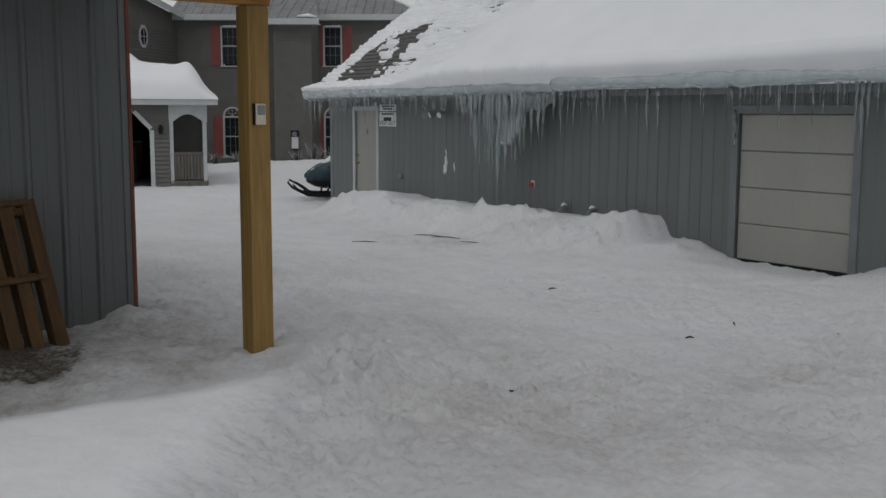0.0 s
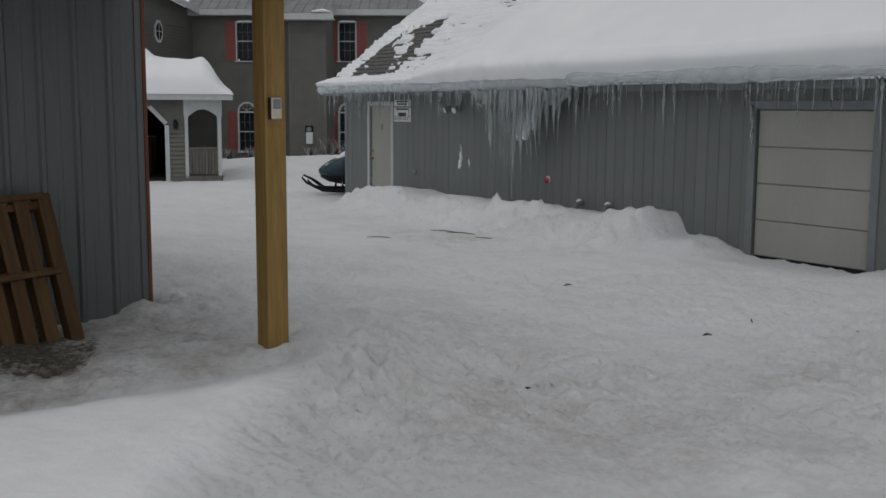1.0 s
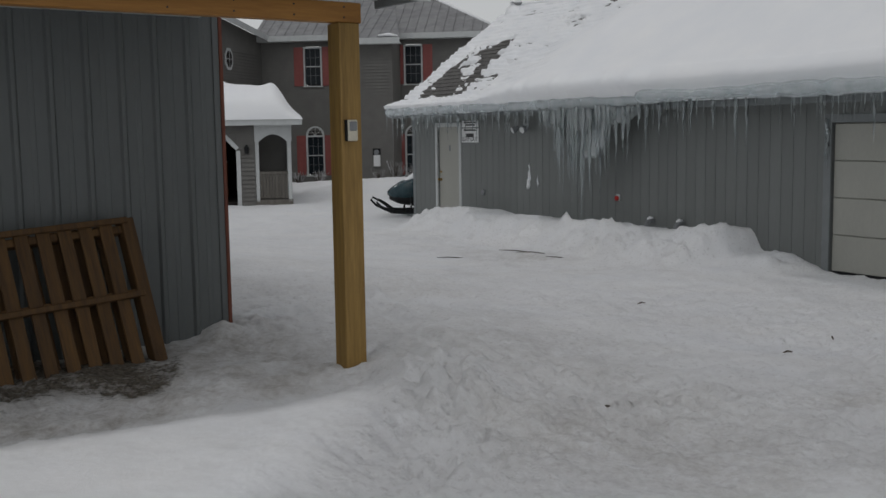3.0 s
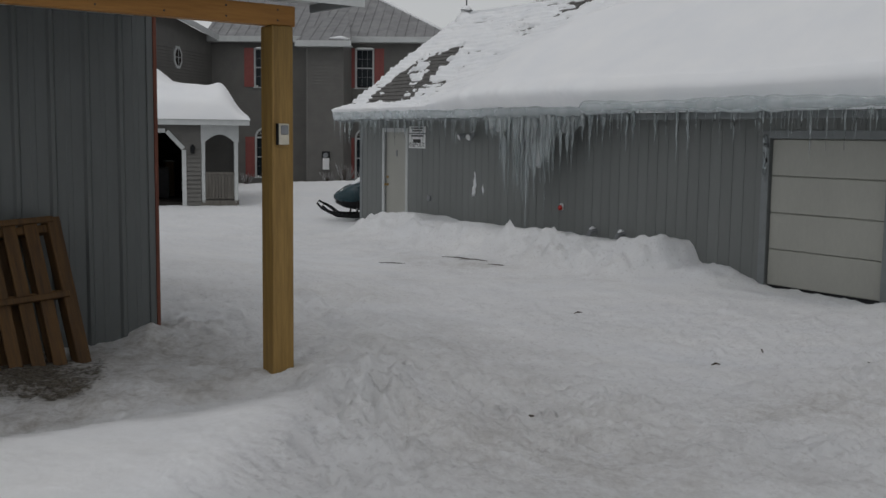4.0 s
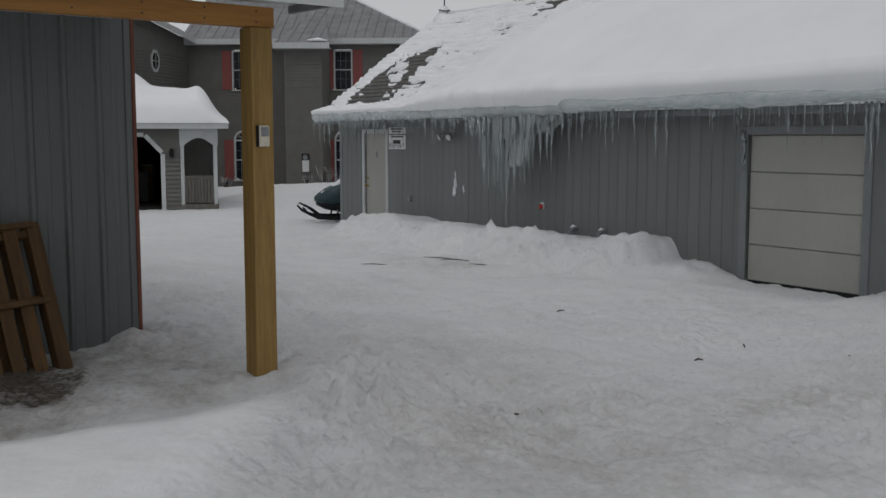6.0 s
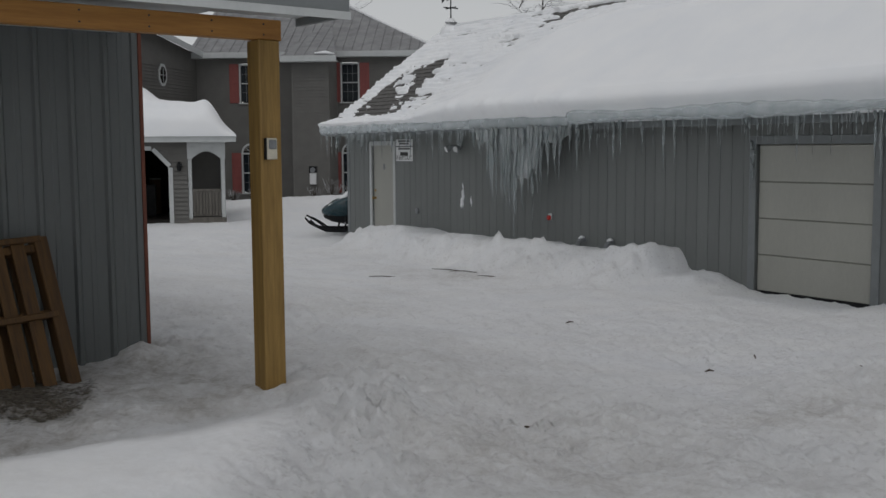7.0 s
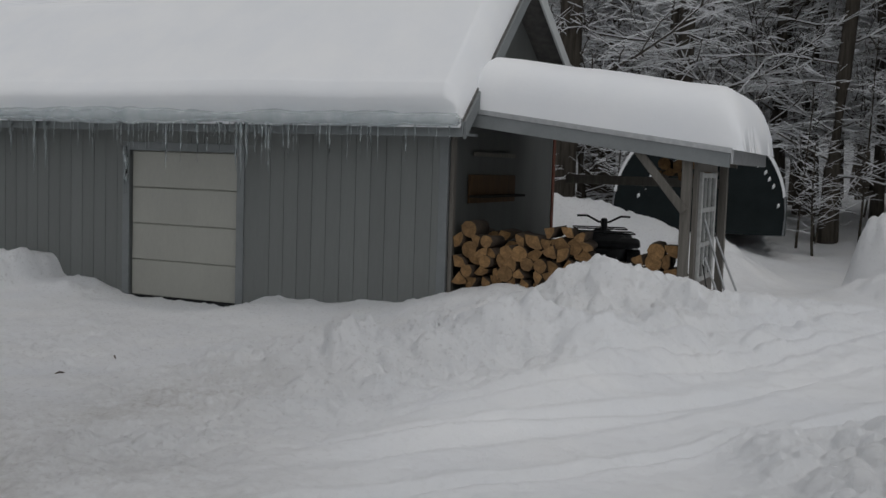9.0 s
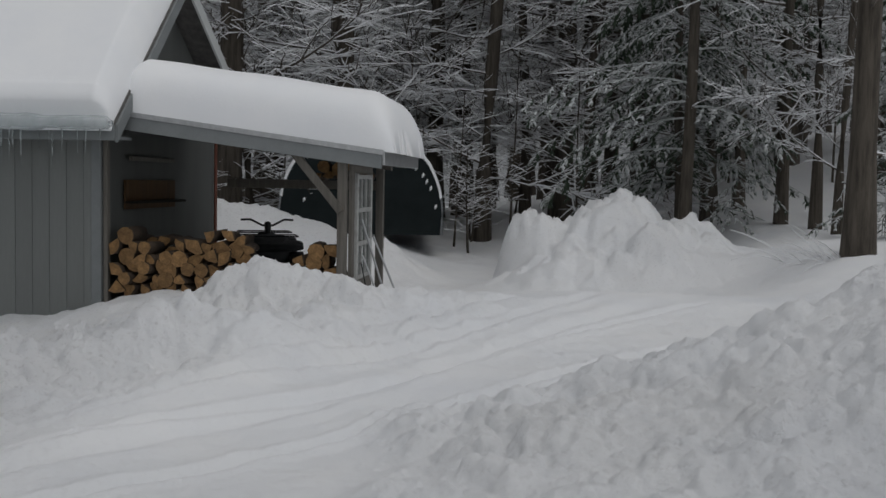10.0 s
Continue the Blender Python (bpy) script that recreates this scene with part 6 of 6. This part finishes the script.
def broadleaf(seed, h, r, limbs, first, spread, subs=3, tw=2):
    """A bare hardwood: level, forking limbs whose twigs carry snow."""
    rg = random.Random(seed)
    t, spine = trunk_mesh(rg, h, r)
    trunk = t.mesh("trunk", BARK, True)
    c = Tris()
    for i in range(limbs):
        f = first + (0.97 - first) * (i + rg.random()) / limbs
        k = f * (len(spine) - 1)
        p = spine[int(k)].lerp(spine[min(int(k) + 1, len(spine) - 1)], k - int(k))
        a = rg.uniform(0, 6.283)
        L = spread * (1.15 - 0.65 * f) * rg.uniform(0.6, 1.2)
        d = Vector((math.cos(a), math.sin(a), rg.uniform(-0.05, 0.45)))
        pts = bend(rg, p, d, L, 6, 0.16, 0.01)
        r0 = r * 0.20 * rg.uniform(0.6, 1.1)
        c.limb(pts, [max(0.007, r0 * (1 - j / 7)) for j in range(7)], 4)
        for j in range(1, 7):
            for _ in range(subs):
                d2 = (pts[j] - pts[j - 1]).normalized()
                side = Vector((-d2.y, d2.x, 0)) * rg.choice((-1, 1))
                d3 = d2 * rg.uniform(0.4, 1.0) + side * rg.uniform(0.4, 1.0) + Vector((0, 0, rg.uniform(-0.25, 0.25)))
                q = bend(rg, pts[j], d3, L * rg.uniform(0.18, 0.42), 3, 0.22, 0.0)
                c.limb(q, [0.019, 0.017, 0.014, 0.008], 3)
                for m in (1, 2, 3):
                    for _2 in range(tw):
                        d4 = (q[m] - q[m - 1]).normalized() + Vector((rg.uniform(-1, 1), rg.uniform(-1, 1), rg.uniform(-0.45, 0.3))) * 0.9
                        w = bend(rg, q[m], d4, rg.uniform(0.20, 0.5), 2, 0.15, -0.03)
                        c.limb(w, [0.014, 0.012, 0.007], 3)
    return trunk, c.mesh("crown", TWIG)


def conifer(seed, h, r, boughs, spread, first=0.10):
    """A hemlock: drooping boughs of flat sprays under snow."""
    rg = random.Random(seed)
    t, spine = trunk_mesh(rg, h, r * 0.68, 0.02)
    trunk = t.mesh("trunk", BARK, True)
    c = Tris()
    for i in range(boughs):
        f = first + (0.98 - first) * (i + rg.random()) / boughs
        k = f * (len(spine) - 1)
        p = spine[int(k)].lerp(spine[min(int(k) + 1, len(spine) - 1)], k - int(k))
        a = rg.uniform(0, 6.283)
        L = spread * (1.08 - f) * rg.uniform(0.65, 1.15)
        d = Vector((math.cos(a), math.sin(a), rg.uniform(-0.05, 0.25)))
        pts = bend(rg, p, d, L, 7, 0.07, -0.11)
        c.limb(pts, [max(0.006, 0.03 * (1 - j / 8)) for j in range(8)], 3)
        for j in range(1, 8):
            d2 = (pts[j] - pts[j - 1]).normalized()
            side0 = Vector((-d2.y, d2.x, 0)).normalized()
            for sgn in (-1, 1):
                w = L * 0.30 * (1.15 - j / 8) * rg.uniform(0.6, 1.2) + 0.12
                d3 = d2 * 0.75 + side0 * sgn + Vector((0, 0, rg.uniform(-0.55, -0.1)))
                q = bend(rg, pts[j], d3, w, 3, 0.1, -0.10)
                for m in range(3):
                    e = (q[m + 1] - q[m]).normalized()
                    for _ in range(5):
                        dd = (e + Vector((rg.uniform(-1, 1), rg.uniform(-1, 1), rg.uniform(-0.8, 0.15))) * 0.6).normalized()
                        c.spray(q[m].lerp(q[m + 1], rg.random()), dd, rg.uniform(0.10, 0.21), rg.uniform(0.018, 0.036), rg.uniform(0.012, 0.022))
    return trunk, c.mesh("crown", NEEDLES)


def sapling(seed, h):
    rg = random.Random(seed)
    c = Tris()
    t = Tris()
    pts = bend(rg, Vector((0, 0, -0.1)), Vector((rg.uniform(-0.1, 0.1), rg.uniform(-0.1, 0.1), 1)), h, 6, 0.05, 0.0)
    t.limb(pts, [0.03 - 0.0035 * i for i in range(7)], 5)
    for i in range(26):
        k = rg.randrange(1, 6)
        a = rg.uniform(0, 6.28)
        q = bend(rg, pts[k].lerp(pts[k + 1], rg.random()), Vector((math.cos(a), math.sin(a), 0.3)), rg.uniform(0.3, 1.1), 3, 0.2, 0.0)
        c.limb(q, [0.010, 0.008, 0.006, 0.004], 3)
        for m in (1, 2, 3):
            w = bend(rg, q[m], Vector((rg.uniform(-1, 1), rg.uniform(-1, 1), rg.uniform(-0.2, 0.4))), rg.uniform(0.15, 0.4), 2, 0.2, 0)
            c.limb(w, [0.007, 0.006, 0.004], 3)
    return t.mesh("trunk", BARK), c.mesh("crown", TWIG)


def plant(name, meshes, x, y, turn, scale, label, group, z=None):
    t = thing(name, pose(x, y, gz(x, y) if z is None else z, 0, 0, turn) @ Matrix.Diagonal((scale[0], scale[0], scale[1], 1)), label, "tree", group)
    a = new("trunk", meshes[0])
    b = new("crown", meshes[1])
    a.parent = b.parent = t
    return t


FAR = [broadleaf(111, 16, 0.20, 24, 0.10, 4.8, 2, 1), broadleaf(112, 15, 0.17, 24, 0.08, 4.6, 2, 1), broadleaf(113, 17, 0.23, 24, 0.12, 5.0, 2, 1)]
HARD = [broadleaf(101, 15, 0.22, 26, 0.12, 4.6), broadleaf(102, 17, 0.27, 26, 0.15, 5.0), broadleaf(103, 13, 0.16, 26, 0.08, 4.2), broadleaf(104, 16, 0.20, 26, 0.10, 4.4)]
CON = [conifer(201, 13, 0.17, 60, 3.4), conifer(202, 15, 0.20, 62, 3.8, 0.16), conifer(203, 9, 0.13, 50, 2.6, 0.06)]
SAP = [sapling(301, 3.0), sapling(302, 2.2), sapling(303, 3.8)]
L_HARD = "tall bare hardwood tree with snow-lined branches"
L_CON = "dark green hemlock with drooping snow-laden boughs"
L_SAP = "thin bare sapling standing in the snow"

# the thick trunk nearest the track, with a few long limbs
rg = random.Random(77)
t, spine = trunk_mesh(rg, 14, 0.165, 0.0, 16, 0.01)
c = Tris()
for z, a, L, li in ((2.9, 215, 1.6, 0.02), (3.3, 190, 2.6, 0.03), (3.9, 205, 2.4, 0.0), (4.4, 170, 2.6, 0.05), (1.4, 20, 0.5, 0.1), (1.2, 330, 0.7, 0.0), (4.9, 100, 2.6, 0.05), (5.5, 300, 2.8, 0.05), (6.2, 220, 3.0, 0.05), (2.3, 60, 0.5, 0.0)):
    d = Vector((math.cos(radians(a)), math.sin(radians(a)), 0.15))
    pts = bend(rg, Vector((0, 0, z)), d, L, 6, 0.14, li - 0.02)
    c.limb(pts, [0.035, 0.03, 0.025, 0.02, 0.016, 0.011, 0.006], 4)
    for j in range(2, 7):
        for _ in range(3):
            q = bend(rg, pts[j], (pts[j] - pts[j - 1]).normalized() + Vector((rg.uniform(-1, 1), rg.uniform(-1, 1), rg.uniform(-0.4, 0.4))), L * rg.uniform(0.15, 0.4), 3, 0.2, 0)
            c.limb(q, [0.012, 0.010, 0.008, 0.004], 3)
plant("tree", (t.mesh("trunk", BARK, True), c.mesh("crown", TWIG)), 13.95, 4.79, 0, (1.08, 1.08), "thick brown trunk of a hardwood beside the snowy track", "trees of the wood")

# trees placed singly along the wood's edge
for i, (x, y, k, w, hh) in enumerate(((20.4, 18.0, 1, 0.85, 1.0), (21.6, 18.2, 0, 0.9, 1.0), (21.9, 16.3, 3, 0.7, 1.0), (18.9, 8.1, 3, 0.55, 0.9), (18.2, 7.15, 0, 0.45, 0.85), (17.5, 6.45, 2, 0.48, 0.8), (27.2, 13.3, 1, 1.1, 1.0), (24.0, 14.2, 0, 0.9, 1.0), (25.0, 16.5, 3, 0.9, 1.0), (17.9, 19.2, 2, 0.9, 1.0), (24.5, 10.4, 1, 0.9, 1.0))):
    plant("tree", HARD[k], x, y, i * 67, (w, hh), L_HARD, "trees of the wood")
for i, (x, y, k, w) in enumerate(((17.1, 9.0, 1, 0.9), (20.6, 9.8, 0, 1.0), (18.7, 10.1, 0, 0.85), (16.6, 5.3, 2, 0.5), (24.2, 12.6, 1, 0.9))):
    plant("hemlock", CON[k], x, y, i * 83 + 20, (w, w), L_CON, "hemlocks of the wood")
# the wood behind, scattered
rg = random.Random(31)
spots = []
for i in range(4000):
    b, r = radians(rg.uniform(24, 80)), rg.uniform(23, 62)
    x, y = r * math.sin(b), r * math.cos(b)
    s, u = (x - BX) * DX + (y - BY) * DY, (x - BX) * NX + (y - BY) * NY
    if u < 9.5 + max(0, (4 - s)) * 0.3 or s < -6:
        continue
    if all((x - a) ** 2 + (y - c2) ** 2 > (1.5 + 0.028 * r) ** 2 for a, c2 in spots):
        spots.append((x, y))
    if len(spots) >= 112:
        break
for x, y in spots:
    k = rg.random()
    w = rg.uniform(0.75, 1.15)
    if k < 0.94:
        plant("tree", rg.choice(HARD if math.hypot(x, y) < 31 else FAR), x, y, rg.uniform(0, 360), (w, w * rg.uniform(0.9, 1.2)), L_HARD, "trees of the wood")
    else:
        plant("hemlock", rg.choice(CON), x, y, rg.uniform(0, 360), (w, w), L_CON, "hemlocks of the wood")
for i in range(46):
    b, r = radians(rg.uniform(33, 74)), rg.uniform(20, 34)
    x, y = r * math.sin(b), r * math.cos(b)
    u = (x - BX) * NX + (y - BY) * NY
    if u > 7.5:
        plant("sapling", rg.choice(SAP), x, y, rg.uniform(0, 360), (1, rg.uniform(0.6, 1.2)), L_SAP, "saplings of the wood")
# trees behind the house and the barn roof
for x, y, k, w in ((-8.2, 53.0, 1, 1.0), (-10.5, 55.0, 0, 1.0)):
    plant("tree", HARD[k], x, y, x * 40, (w, 0.72 * w), L_HARD, "trees behind the house")
for x, y, k, w in ((5.4, 41.0, 0, 0.72), (7.2, 40.0, 1, 0.7), (3.6, 44.0, 0, 0.6), (9.5, 38.0, 1, 0.75)):
    plant("hemlock", CON[k], x, y, x * 40, (w * 1.2, w), L_CON, "trees behind the barn")
plant("tree", HARD[2], 2.6, 40.0, 30, (0.8, 0.7), L_HARD, "trees behind the barn")
plant("tree", HARD[0], 8.4, 36.0, 130, (0.9, 0.75), L_HARD, "trees behind the barn")

# brush lying at the wood's edge
for i, (x, y) in enumerate(((13.9, 5.15), (14.0, 5.5))):
    rg3 = random.Random(500 + i)
    c = Tris()
    for _ in range(11):
        a = rg3.uniform(-0.6, 0.6) + 2.2
        q = bend(rg3, Vector((rg3.uniform(-0.3, 0.3), rg3.uniform(-0.3, 0.3), 0)), Vector((math.cos(a) * 0.8, math.sin(a) * 0.8, rg3.uniform(0.15, 0.9))), rg3.uniform(0.4, 1.0), 4, 0.15, -0.14)
        c.limb(q, [0.008, 0.007, 0.006, 0.004, 0.003], 3)
    t = thing("brush", pose(x, y, gz(x, y) - 0.03), "bare arching brush sticking out of the snow", "bush", "brush by the track")
    part("crown", c.mesh("crown", TWIG), None, t)

# deep wood beyond, a pale curtain with its own glow far behind the last trunks
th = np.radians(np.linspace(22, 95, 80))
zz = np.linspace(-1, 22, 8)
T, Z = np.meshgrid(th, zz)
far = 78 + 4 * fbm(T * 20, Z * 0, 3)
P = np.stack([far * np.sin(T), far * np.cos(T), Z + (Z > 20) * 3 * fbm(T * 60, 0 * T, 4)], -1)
tagged(new("backdrop", grid_mesh("backdrop", P, FARWOOD)), "pale grey backdrop of the snowy wood, glowing faintly", "backdrop", kind="structure")

# twigs and bits lying on the packed snow
rg = random.Random(88)
for x, y, L, a in ((-0.30, 16.4, 0.55, 150), (-0.05, 16.1, 0.45, 160), (0.35, 15.7, 0.4, 150), (-1.25, 15.7, 0.4, 175), (1.1, 11.2, 0.10, 30), (2.6, 9.6, 0.12, 80), (1.85, 8.1, 0.07, 10), (0.35, 5.9, 0.08, 60), (3.3, 9.0, 0.25, 170)):
    st = thing("fallen_stick", pose(x, y, gz(x, y) + 0.006, 0, 0, a), "dark twig lying on the packed snow", "stick", "twigs on the snow")
    part("stem", tube(bmesh.new(), [(-L / 2, 0, 0), (0, rg.uniform(-0.04, 0.04) * L * 3, 0.012), (L / 2, 0, 0.004)], [0.006, 0.008, 0.004], 6), LOGBARK, st)
